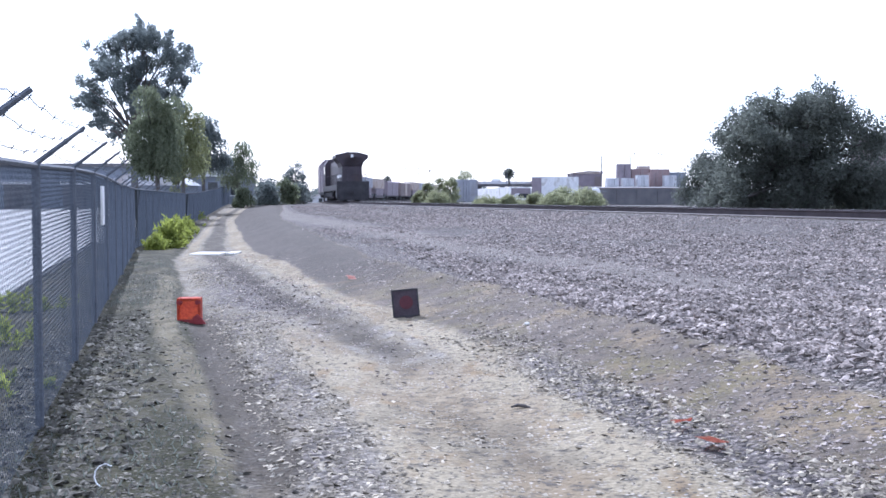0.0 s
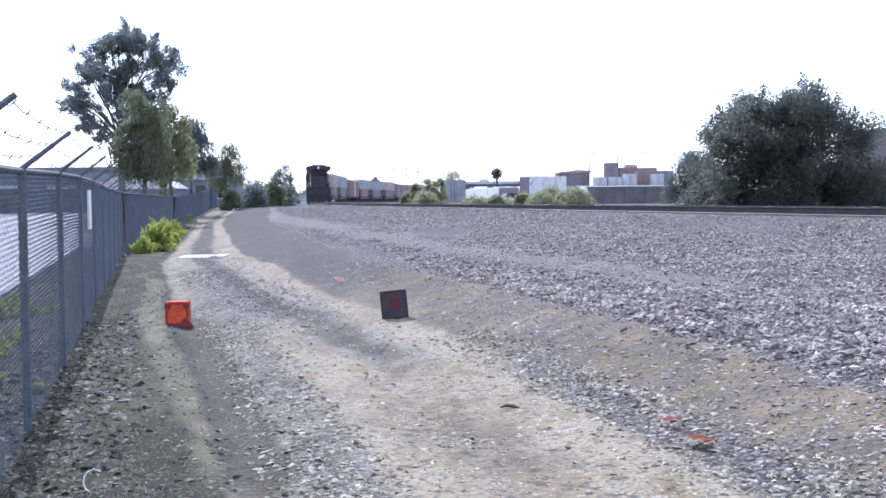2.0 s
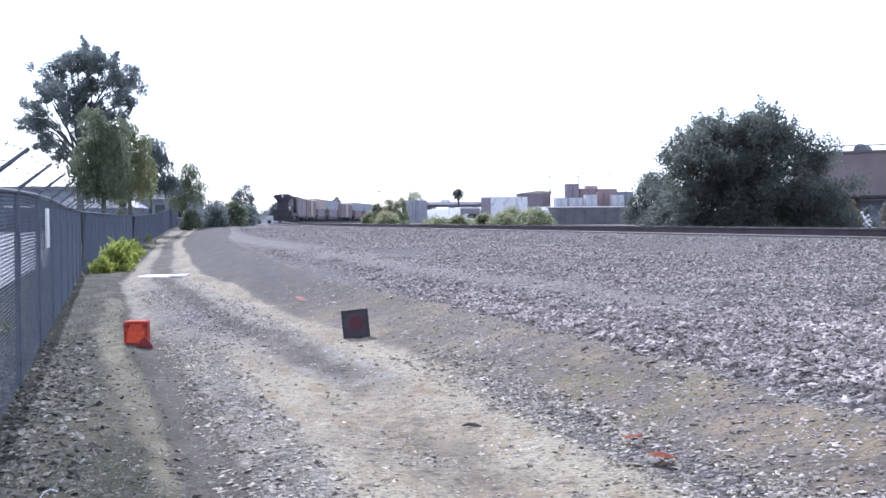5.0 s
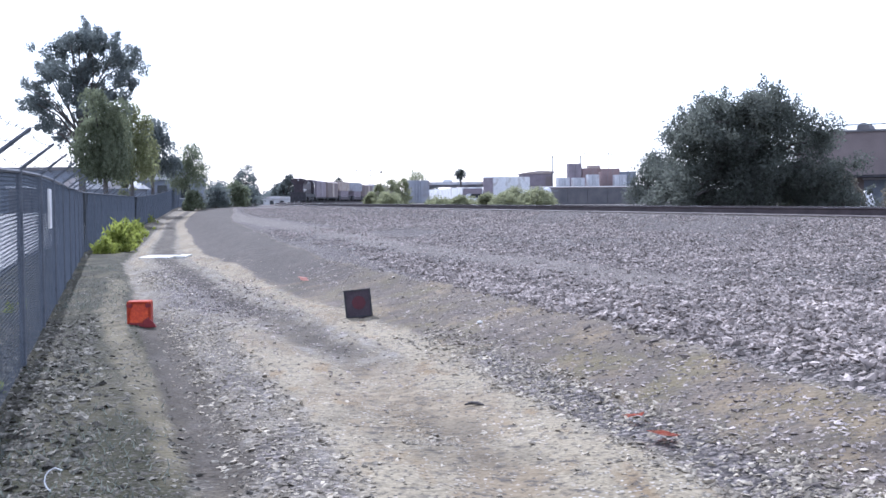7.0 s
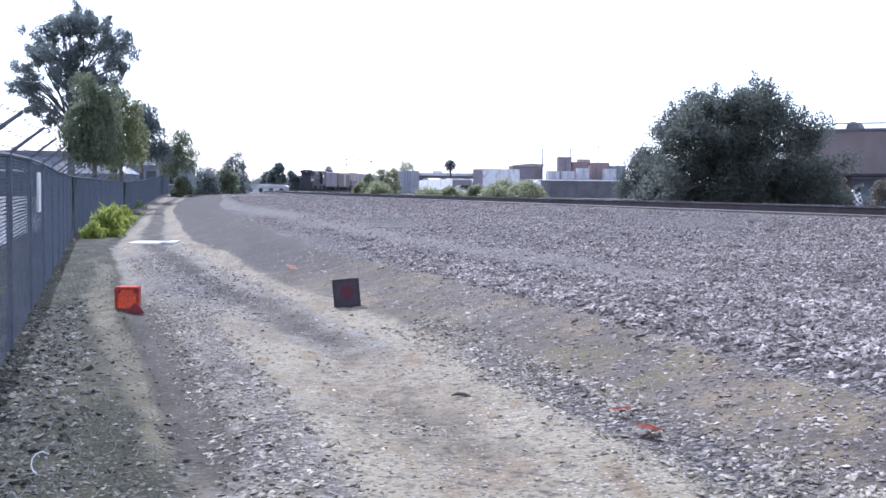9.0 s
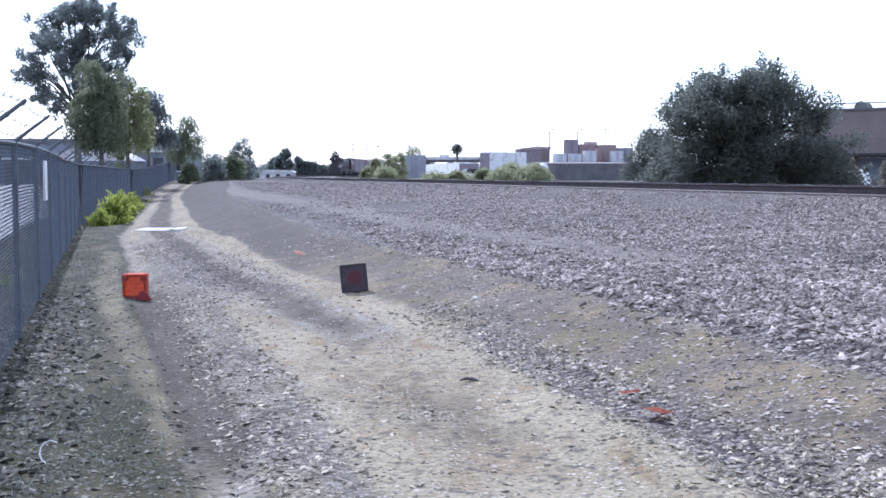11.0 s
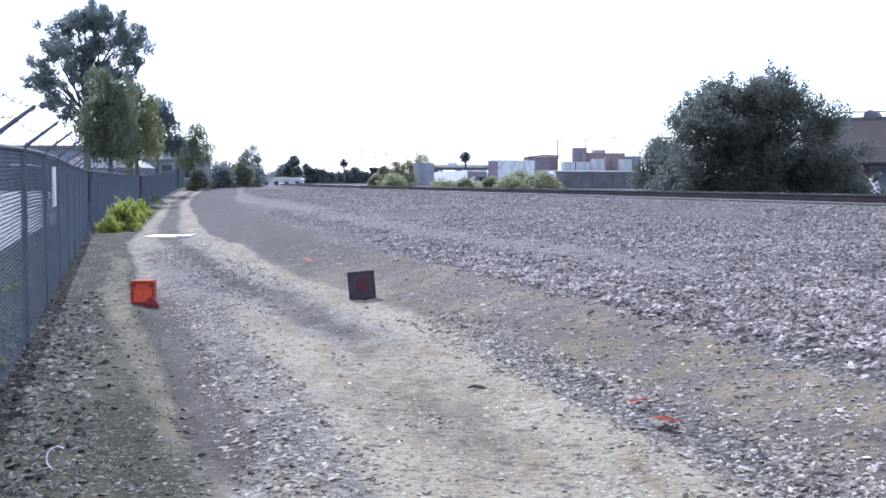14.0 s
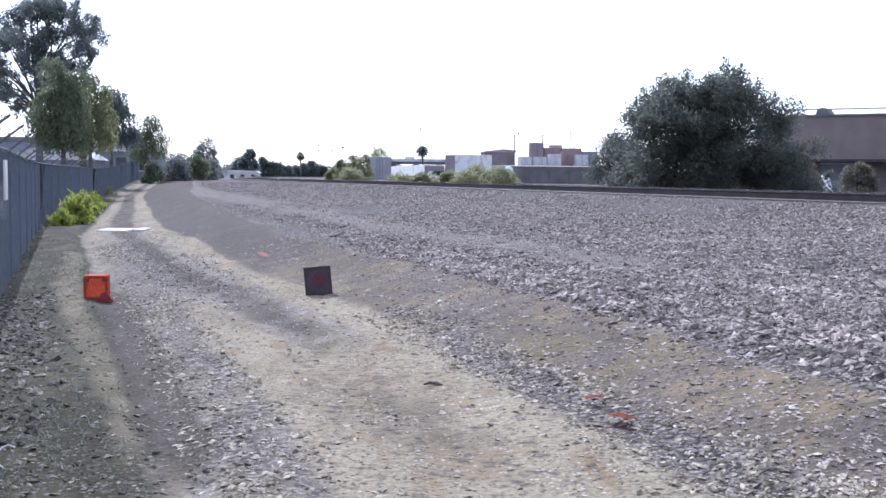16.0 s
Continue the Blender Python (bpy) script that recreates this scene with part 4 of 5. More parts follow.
def locomotive():
    t = thing("locomotive", 0, 0, 0, label="dark maroon diesel locomotive at the train's rear end", category="locomotive")
    part("frame", box(-1.5, 1.5, -10.6, 10.6, 1.05, 1.62), M_UNDER, t, bevel=0.05)
    part("fuel_tank", box(-1.4, 1.4, -3.2, 3.2, 0.35, 1.05), M_UNDER, t, bevel=0.15)
    for y in (-7.4, 7.4):
        part("truck", box(-1.25, 1.25, y - 2.3, y + 2.3, 0.42, 0.95), M_UNDER, t, bevel=0.06)
        for k in (-1.8, 0, 1.8):
            wheelset(t, y + k)
    part("hood", prism([(-0.95, 1.62), (0.95, 1.62), (0.95, 3.7), (0.85, 4.15), (0.4, 4.3), (-0.4, 4.3), (-0.85, 4.15), (-0.95, 3.7)], -10.1, 6.2), M_LOCO, t)
    part("radiator_wing", prism([(-0.95, 3.35), (-1.1, 3.75), (-1.55, 4.2), (-1.55, 4.5), (-0.5, 4.75), (0.5, 4.75), (1.55, 4.5), (1.55, 4.2), (1.1, 3.75), (0.95, 3.35)], -10.1, -5.2), M_LOCO, t, "flared radiator housing")
    part("cab", prism([(-1.5, 1.62), (1.5, 1.62), (1.5, 4.0), (1.1, 4.55), (-1.1, 4.55), (-1.5, 4.0)], 6.2, 8.6), M_LOCO, t)
    part("nose", prism([(-1.0, 1.62), (1.0, 1.62), (1.0, 3.3), (-1.0, 3.3)], 8.6, 10.2), M_LOCO, t)
    for x in (-1.52, 1.52):
        part("cab_window", box(x - 0.01, x + 0.01, 6.7, 8.1, 3.0, 3.8), M_GLASS, t)
        part("side_stripe", box(x * 0.63 - 0.012, x * 0.63 + 0.012, -9.6, -4.2, 2.35, 2.6), M_STRIPE, t, "pale stripe along the hood")
        bm = bmesh.new()
        for k in range(12):
            yy = -9.8 + k * 1.4
            tube([(x * 0.95, yy, 1.62), (x * 0.95, yy, 2.65)], 0.02, 5, bm)
        tube([(x * 0.95, -9.8, 2.65), (x * 0.95, 5.6, 2.65)], 0.02, 5, bm)
        part("handrail", bm, M_UNDER, t)
    part("number_box", box(-0.13, 0.13, -10.16, -10.09, 4.24, 4.52), M_STRIPE, t, "pale number panel with a blank face")
    part("hood_end_door", box(-0.45, 0.45, -10.14, -10.08, 1.75, 3.3), M_LOCO, t, bevel=0.02)
    part("step_well", box(-1.55, 1.55, -11.0, -10.0, 0.3, 1.95), M_UNDER, t, "black end platform with steps", bevel=0.04)
    part("plow", box(-1.4, 1.4, -11.15, -10.95, 0.15, 0.85), M_UNDER, t, bevel=0.04)
    part("coupler", box(-0.15, 0.15, -11.7, -11.0, 0.75, 1.05), M_UNDER, t, bevel=0.04)
    for x in (-1.3, 1.3):
        part("grab_post", tube([(x, -10.9, 1.5), (x, -10.9, 2.6)], 0.02, 6), M_STRIPE, t)
    bm = tube([(-1.3, -10.9, 2.6), (1.3, -10.9, 2.6)], 0.02, 6)
    part("end_handrail", bm, M_UNDER, t)
    return t


def ribbed_box(x0, x1, y0, y1, z0, z1, step=0.6, deep=0.05):
    """A container's body: one skin that is folded in and out all round."""
    def folded(a, b):
        n = max(2, int(round((b - a) / step)))
        out = []
        for i in range(n):
            o, w = a + (b - a) * i / n, (b - a) / n
            out += [(o + w * 0.1, 0.0), (o + w * 0.45, 0.0), (o + w * 0.6, deep), (o + w * 0.95, deep)]
        return out
    ring = [(s, y0 + d) for s, d in folded(x0, x1)] + [(x1 - d, s) for s, d in folded(y0, y1)]
    ring += [(x1 + x0 - s, y1 - d) for s, d in folded(x0, x1)] + [(x0 + d, y1 + y0 - s) for s, d in folded(y0, y1)]
    bm = bmesh.new()
    low = [bm.verts.new((x, y, z0)) for x, y in ring]
    high = [bm.verts.new((x, y, z1)) for x, y in ring]
    bm.faces.new(low[::-1])
    bm.faces.new(high)
    for i in range(len(ring)):
        j = (i + 1) % len(ring)
        bm.faces.new((low[i], low[j], high[j], high[i]))
    return bm


def freight_car(low_mat, high_mat, words, kind):
    t = thing("freight_car", 0, 0, 0, label=words, category="freight car", group="cars of the train")
    part("underframe", box(-1.35, 1.35, -9.2, 9.2, 0.75, 1.05), M_UNDER, t, bevel=0.04)
    for y in (-7.2, 7.2):
        part("truck", box(-1.2, 1.2, y - 1.4, y + 1.4, 0.4, 0.75), M_UNDER, t, bevel=0.05)
        for k in (-0.9, 0.9):
            wheelset(t, y + k)
    for y in (-9.5, 9.5):
        part("coupler", box(-0.14, 0.14, y - 0.5, y + 0.5, 0.75, 1.0), M_UNDER, t)
    if kind == "stack":
        part("lower_container", ribbed_box(-1.22, 1.22, -6.1, 6.1, 0.5, 2.75), low_mat, t)
        part("upper_container", ribbed_box(-1.22, 1.22, -8.0, 8.0, 2.79, 5.1), high_mat, t)
        for y in (-9.0, 6.2):
            part("well_end", box(-1.35, 1.35, y, y + 2.8, 1.05, 1.5), M_UNDER, t, bevel=0.05)
    else:
        part("body", ribbed_box(-1.45, 1.45, -8.6, 8.6, 1.05, 4.5, 1.1), low_mat, t)
        part("roof", prism([(-1.48, 4.5), (1.48, 4.5), (1.2, 4.75), (0, 4.88), (-1.2, 4.75)], -8.65, 8.65), high_mat, t)
        for x in (-1.5, 1.5):
            part("sliding_door", box(x - 0.04, x + 0.04, -1.5, 1.5, 1.1, 4.4), high_mat, t)
    return t


def build_train():
    engine = locomotive()
    kinds = [freight_car(M_PURPLE, M_TAN, "tan container above a plum one on a car", "stack"),
             freight_car(M_TAUPE, M_TAN, "brown-grey boxcar with a tan roof", "box"),
             freight_car(M_PURPLE, M_STEEL, "blue-grey container above a plum one on a car", "stack"),
             freight_car(M_PURPLE, M_PURPLE, "dull plum boxcar with ribbed sides", "box"),
             freight_car(M_RUST, M_STEEL, "blue-grey container above a rust-red one on a car", "stack")]
    order = [3, 1, 0, 2, 1, 4, 2, 0, 3, 1, 0, 4, 2, 0, 3]
    used, out = set(), [engine]
    for i in order:
        if i in used:
            out.append(copy_thing(kinds[i], pose(0, 0, 0)))
        else:
            used.add(i)
            out.append(kinds[i])
    return out


TRAIN = build_train()


# ---- small things on the ground ----
def build_small():
    x, y = -3.215, 14.6
    t = thing("orange_crate", x, y, ground_z(x, y) - 0.01, 5, label="scuffed orange plastic crate lying on the gravel", category="crate")
    part("shell", box(-0.135, 0.135, -0.09, 0.12, 0.01, 0.31), M_ORANGE, t, bevel=0.02)
    for x0, x1, z0, z1 in ((-0.146, -0.115, 0.0, 0.325), (0.115, 0.146, 0.0, 0.325), (-0.115, 0.115, 0.292, 0.325), (-0.115, 0.115, 0.0, 0.055)):
        part("rim", box(x0, x1, -0.12, 0.13, z0, z1), M_REDFADE if z1 < 0.1 else M_ORANGE_DARK, t, "darker scuffed orange rim", bevel=0.008)
    for sx, zz in ((-0.115, 0.275), (0.115, 0.275), (-0.115, 0.03)):
        part("corner_block", box(sx - 0.035, sx + 0.035, -0.125, -0.08, zz - 0.03, zz + 0.03), M_REDFADE, t, "dark corner block", bevel=0.01)
    # wedge added for the dark corner hole and the shadow right of the crate
    bm = prism([(0.05, 0.08), (0.11, 0.13), (0.17, 0.07), (0.22, 0.0), (0.06, 0.0)], -0.15, -0.10)
    part("corner_shade_wedge", bm, M_REDFADE, t, "dark red wedge standing in for the corner's hole and shadow", bevel=0.006)
    x, y = -0.47, 14.85
    t = thing("black_marker_panel", x, y, ground_z(x, y) - 0.02, 4, label="dusty black square marker panel with a faded red disc", category="marker panel")
    tilt = pose(0, 0, 0.03, -7, -5, 0)
    part("panel", box(-0.165, 0.165, -0.03, 0.05, 0.0, 0.345), M_BLACK, t, bevel=0.008).matrix_basis = tilt
    for x0, x1, z0, z1 in ((-0.172, -0.15, -0.005, 0.352), (0.15, 0.172, -0.005, 0.352), (-0.15, 0.15, 0.332, 0.352), (-0.15, 0.15, -0.005, 0.015)):
        part("edge_strip", box(x0, x1, -0.042, 0.06, z0, z1), M_UNDER, t, bevel=0.004).matrix_basis = tilt
    part("disc", disc_y(0.088, 0.01, 0.18, -0.036, -0.028, 24), M_REDDARK, t, "faded red disc").matrix_basis = tilt
    part("foot", box(-0.02, 0.22, -0.10, 0.16, 0.0, 0.03), M_BLACK, t, bevel=0.01)
    part("back_stay", tube([(0.0, 0.05, 0.3), (0.02, 0.2, 0.02)], 0.012, 6), M_UNDER, t)


build_small()


# ---- beyond the track ----
def palm(x, y, tall, seed):
    r = random.Random(seed)
    t = thing("palm_tree", x, y, 0.5, label="slender fan palm far off against the sky", category="palm tree")
    part("trunk", tube([(0, 0, 0), (0.1, 0, tall * 0.5), (0, 0, tall - 1.2)], [0.35, 0.28, 0.24], 8), M_BARK, t)
    bm = bmesh.new()
    for i in range(60):
        a, e = r.uniform(0, 6.28), r.uniform(-1.2, 1.3)
        d = Vector((math.cos(a) * math.cos(e), math.sin(a) * math.cos(e), math.sin(e)))
        s = d.cross(Vector((0, 0, 1))).normalized() * 0.28
        o = Vector((0, 0, tall - 1.2))
        v = [bm.verts.new(o), bm.verts.new(o + d * 1.3 + s * 1.4), bm.verts.new(o + d * 2.1 + Vector((0, 0, -0.5))), bm.verts.new(o + d * 1.3 - s * 1.4)]
        bm.faces.new(v)
    part("fronds", bm, M_LEAF_DARK, t, "ragged grey-green fronds")


def lamp_pole(x, y, tall, lamps, thick=0.12):
    t = thing("light_pole" if lamps else "utility_pole", x, y, 0.5, label="tall thin pole with two floodlights" if lamps else "thin wooden utility pole in the yard", category="pole")
    part("pole", tube([(0, 0, 0), (0, 0, tall)], [thick, thick * 0.6] if not lamps else [0.05, 0.035], 8), M_POST if not lamps else M_WHITE, t)
    if lamps:
        for z in (tall - 2.3, tall):
            part("floodlight", box(-0.28, 0.28, -0.3, 0.3, z - 0.6, z + 0.1), M_GALV, t, bevel=0.05)
    else:
        part("pole_cap", box(-0.14, 0.14, -0.14, 0.14, tall - 0.1, tall + 0.05), M_TIE, t)


def container(x, y, z, wide, deep, tall, mat, words, turn=0.0, legs=0.0):
    t = thing("shipping_container", x, y, z, turn, label=words, category="container", group="containers in the yard")
    part("body", ribbed_box(-wide / 2, wide / 2, 0, deep, legs, tall, 0.5), mat, t)
    for sx in (-1, 1):
        part("door", box(sx * wide / 4 - wide * 0.22, sx * wide / 4 + wide * 0.22, -0.05, 0.1, legs + 0.12, tall - 0.12), mat, t)
        part("lock_bar", tube([(sx * wide * 0.12, -0.07, legs + 0.15), (sx * wide * 0.12, -0.07, tall - 0.15)], 0.025, 5), M_GALV, t)
    if legs:
        for sx in (-1, 1):
            part("support", box(sx * wide * 0.4 - 0.15, sx * wide * 0.4 + 0.15, 0.2, deep - 0.2, 0, legs), M_UNDER, t)
    return t


def trailer(x, y, z, turn, length, tall, words, rear=None):
    t = thing("semi_trailer", x, y, z, turn, label=words, category="trailer")
    part("box_body", box(-1.25, 1.25, 0, length, 1.0, tall), M_WHITE, t, bevel=0.05)
    part("rear_door", box(-1.15, 1.15, -0.04, 0.02, 1.1, tall - 0.15), rear or M_PALE, t)
    for xx in (-1.0, 1.0):
        part("tail_light", box(xx - 0.1, xx + 0.1, -0.07, -0.02, 1.0, 1.15), M_RUST, t)
    part("chassis", box(-0.5, 0.5, 0.1, length - 0.2, 0.75, 0.99), M_UNDER, t)
    for yy in (1.2, 2.5, length - 2.0):
        for xx in (-1.0, 1.0):
            part("wheel", disc_x(0.5, yy, 0.5, xx - 0.15, xx + 0.15, 14), M_UNDER, t)
    return t


def car(x, y, z, turn, mat, words):
    t = thing("parked_car", x, y, z, turn, label=words, category="car")
    part("body", prism([(-2.1, 0.35), (2.1, 0.35), (2.15, 0.75), (1.95, 0.9), (-2.0, 0.95), (-2.15, 0.7)], -0.85, 0.85), mat, t, bevel=0.06)
    part("cabin", prism([(-1.6, 0.93), (1.0, 0.9), (0.35, 1.42), (-1.1, 1.45)], -0.74, 0.74), M_GLASS, t, bevel=0.05)
    for xx in (-1.35, 1.35):
        for yy in (-0.78, 0.78):
            part("wheel", disc_y(0.33, xx, 0.33, yy - 0.1, yy + 0.1, 14), M_UNDER, t)


def build_beyond():
    # raised yard with a retaining wall
    wall = thing("retaining_wall", 31.5, 170, 0.3, label="long dark concrete retaining wall with a pale coping", category="wall", kind="structure")
    for i in range(6):
        part("wall_panel", box(-9 + i * 3 + 0.02, -6 + i * 3 - 0.02, 0, 0.5, 0, 2.72), M_DARKWALL, wall)
    part("coping", box(-9.1, 9.1, -0.06, 0.55, 2.72, 2.84), M_TAUPE, wall)
    part("bank_behind", prism([(0, 0), (60, 0), (60, 3.1), (9, 3.1), (0.5, 2.6)], -9, 9), M_DARKWALL, wall).matrix_basis = pose(0, 0.6, 0, 0, 0, 90)
    for x0, x1, y, tall, mat, words in ((26.3, 28.15, 185, 1.45, M_PALE, "white storage box in the raised yard"), (28.75, 30.6, 185, 1.42, M_PALE, "white storage box in the raised yard"),
                                        (31.1, 32.95, 185, 1.9, M_PALE, "taller white storage box in the raised yard"), (35.5, 37.4, 185, 1.85, M_PALE, "white storage box beside the trees"),
                                        (33.5, 35.3, 187, 2.4, M_RUST, "rust-red container between white boxes"),
                                        (29.5, 31.7, 195, 4.0, M_PURPLE, "dull plum container stack in the yard"), (31.9, 35.0, 196, 3.2, M_RUST, "faded rust-red container in the yard"),
                                        (35.1, 38.2, 195, 3.1, M_RUST, "rust-red container in the yard"), (33.6, 35.6, 199, 3.75, M_TAN, "tan container above the others in the yard"), (38.3, 41.2, 196, 2.6, M_GREYWALL, "grey container at the yard's end")):
        container((x0 + x1) / 2, y, 3.4, x1 - x0, 2.2, tall, mat, words)
    container(2.6, 130, 0.55, 2.6, 9.0, 3.15, M_STEEL, "grey container on low supports beside shrubs", 0, 0.6)
    shed = thing("metal_shed", 25.3, 203, 3.3, label="dull brown metal shed behind the yard", category="shed")
    part("wall", box(-2.6, 2.6, 0, 8, 0, 2.6), M_PURPLE, shed)
    part("roof", prism([(-2.8, 2.6), (2.8, 2.6), (2.8, 3.0), (0.4, 3.15), (-2.8, 2.75)], -0.2, 8.2), M_TAN, shed)
    part("door", box(1.3, 2.5, -0.06, 0.02, 0, 2.1), M_TAUPE, shed)
    for x, y, tall, thick in ((27.4, 200, 8.3, 0.13), (28.2, 201, 8.8, 0.05), (32.5, 201, 8.4, 0.12), (33.4, 202, 8.9, 0.05), (37.4, 201, 8.9, 0.06), (38.4, 203, 8.8, 0.05), (-1.5, 130, 4.2, 0.035), (16.5, 300, 13.5, 0.09)):
        lamp_pole(x, y, tall, False, thick)
    for x in (-16.4, -10.5):
        lamp_pole(x, 500, 14.2, True)
    for x, y, tall, seed in ((18.8, 330, 9.6, 1), (-21.6, 450, 9.8, 2)):
        palm(x, y, tall, seed)
    dish = thing("satellite_dish", 15.6, 118, 0.55, label="white round dish on a post above shrubs", category="dish")
    part("post", tube([(0, 0, 0), (0, 0, 1.6)], 0.06, 8), M_GALV, dish)
    bm = bmesh.new()
    bmesh.ops.create_uvsphere(bm, u_segments=16, v_segments=10, radius=0.48)
    bmesh.ops.scale(bm, verts=bm.verts[:], vec=(1.0, 0.6, 0.9))
    bmesh.ops.translate(bm, verts=bm.verts[:], vec=(0, 0, 1.68))
    part("shell", bm, M_WHITE, dish)
    part("feed_arm", tube([(0.3, -0.1, 1.7), (1.1, -0.1, 1.75)], 0.05, 6), M_GALV, dish)
    trailer(13.6, 168, 0.75, -58, 6.8, 4.0, "white box trailer parked with dark rear doors showing", M_PURPLE)
    trailer(9.3, 138, 0.55, 5.2, 41.0, 2.4, "long low pale trailer parked beside the track", M_PURPLE)
    car(9.6, 133, 0.7, 20, M_WHITE, "white parked car beside the trailers")
    bridge = thing("overpass", 20, 350, 0.5, label="low concrete road overpass in the distance", category="bridge", kind="structure")
    part("deck", box(-11, 14, -5, 5, 4.7, 5.7), M_DARKWALL, bridge)
    part("parapet", box(-11, 14, -5.3, -5.02, 5.4, 6.2), M_PALE, bridge)
    for x in (-9, -2, 5, 12):
        part("pier", box(x - 0.6, x + 0.6, -4, 4, 0, 4.7), M_DARKWALL, bridge)
    v = thing("white_van", 16.0, 349, 6.2, label="white van crossing the far overpass deck", category="van")
    part("body", box(-1.4, 1.4, -0.9, 0.9, 0.3, 1.3), M_WHITE, v, bevel=0.15)
    for x in (-0.9, 0.9):
        part("wheel", disc_y(0.3, x, 0.3, -0.95, -0.75, 12), M_UNDER, v)
    # white sheds and dark blocks beyond the curve
    for x, y, wide, tall, deep, mat, roof, words in ((-30.5, 300, 10.5, 2.2, 8, M_PALE, M_PALE, "long low pale shed beyond the curve"), (-19.5, 490, 13.0, 5.0, 8, M_PURPLE, M_DARKWALL, "dull plum warehouse far off"),
                                                     (-24.3, 122, 7.2, 3.0, 6, M_GREYWALL, M_PALE, "pale grey gabled house behind the trees"), (-23.4, 92, 6.0, 2.4, 4, M_GREYWALL, M_PALE, "small pale gabled outbuilding behind the fence")):
        h = thing("shed" if y > 200 else "house", x, y, ground_z(x, y) - 0.1, label=words, category="building")
        part("wall", box(-wide / 2, wide / 2, 0, deep, 0, tall), mat, h)
        part("roof", prism([(-wide / 2 - 0.3, tall), (wide / 2 + 0.3, tall), (wide / 2 - 0.5, tall + 0.5), (0, tall + (1.5 if y < 200 else 0.7)), (-wide / 2 + 0.2, tall + 0.5)], -0.3, deep + 0.3), roof, h)
        n = max(2, int(wide / 2.2))
        for i in range(n):
            cx = -wide / 2 + (i + 0.5) * wide / n
            w = part("window", box(cx - 0.5, cx + 0.5, -0.05, 0.02, tall * 0.35, tall * 0.8), M_GLASS, h)
            part("sill", box(cx - 0.6, cx + 0.6, -0.1, 0.0, tall * 0.35 - 0.1, tall * 0.35), M_WHITE, w)
    # the warehouse behind the large tree
    w = thing("warehouse", 31.0, 88, 0.4, -34, label="taupe rendered warehouse with a dark canopy", category="warehouse")
    part("wall", box(0, 34, 0, 20, 0, 5.9), M_TAUPE, w)
    part("roof_edge", box(-0.1, 34.1, -0.12, 20.1, 5.9, 6.05), M_DARKWALL, w)
    part("canopy", box(3, 34, -2.2, 0, 2.45, 2.65), M_UNDER, w)
    for i in range(8):
        part("canopy_post", tube([(4 + i * 4, -2.0, 0), (4 + i * 4, -2.0, 2.45)], 0.07, 8), M_TAN, w)
    for i in range(6):
        d = part("loading_door", box(5 + i * 4.6, 8 + i * 4.6, -0.06, 0.02, 0.1, 2.3), M_GREYWALL, w)
        part("door_frame", box(4.9 + i * 4.6, 8.1 + i * 4.6, -0.1, 0.0, 2.3, 2.42), M_PALE, d)
    part("roof_vent", disc_y(0.5, 4.5, 6.2, 2, 4, 12), M_DARKWALL, w)
    part("roof_rail", tube([(2, 1, 6.5), (34, 1, 6.5)], 0.05, 6), M_GALV, w)
    sack = thing("white_sack", 24.95, 60, ground_z(24.95, 60), label="tall crumpled white sack standing in dry brush", category="sack")
    bm = bmesh.new()
    bmesh.ops.create_icosphere(bm, subdivisions=3, radius=0.4)
    for vtx in bm.verts:
        vtx.co = vtx.co * (1 + 0.45 * noise.noise(vtx.co * 3))
        vtx.co.z = vtx.co.z * 1.5 + 0.55
    part("cloth", bm, M_WHITE, sack)
    # a far belt of trees that closes the horizon, its leaf paled for haze
    r = random.Random(5)
    centres = []
    for i in range(420):
        x = r.uniform(-260, 330)
        centres.append((x, 640 + r.uniform(-20, 20), r.uniform(0.5, 5.0) + 1.2 * math.sin(x * 0.06), r.uniform(2.0, 3.6)))
    belt = new("far_tree_belt", leaf_mesh("far_tree_belt", centres, 1.0, 42000, 1.2, M_LEAF_EUC, 77))
    tagged(belt, "low belt of trees along the horizon", "trees", kind="stuff")


build_beyond()


# ---- the yard behind the fence ----
def weed_mesh(tall, wide, count, seed):
    """Upright stems of uneven height with narrow leaves that stand out from them."""
    r = np.random.RandomState(seed)
    stems = max(12, count // 14)
    root = r.normal(0, 0.42, (stems, 2)) * np.array([wide, wide * 1.5])
    high = tall * (0.45 + 0.75 * r.rand(stems) ** 1.5) * np.exp(-0.5 * (np.hypot(root[:, 0], root[:, 1] / 1.5) / (wide * 0.9)) ** 2)
    lean = r.normal(0, 0.2, (stems, 2)) * high[:, None]
    pick = r.randint(0, stems, count * 2)
    f = r.rand(count * 2) ** 0.8
    pos = np.concatenate([root[pick] + lean[pick] * f[:, None] ** 2, (high[pick] * f)[:, None]], -1)
    ax = r.normal(0, 0.7, (len(pos), 3)) + np.array([0, 0, 0.75])
    ax /= np.linalg.norm(ax, axis=1, keepdims=True)
    side = np.cross(ax, r.normal(size=(len(pos), 3)))
    side /= np.linalg.norm(side, axis=1, keepdims=True)
    s = (0.07 + 0.09 * tall) * r.uniform(0.5, 1.4, (len(pos), 1))
    v = np.stack([pos, pos + ax * s * 0.5 + side * s * 0.2, pos + ax * s, pos + ax * s * 0.5 - side * s * 0.2], 1)
    return mesh_of("foliage", v.reshape(-1, 3).tolist(), np.arange(len(pos) * 4).reshape(-1, 4).tolist(), M_LEAF_WEED)


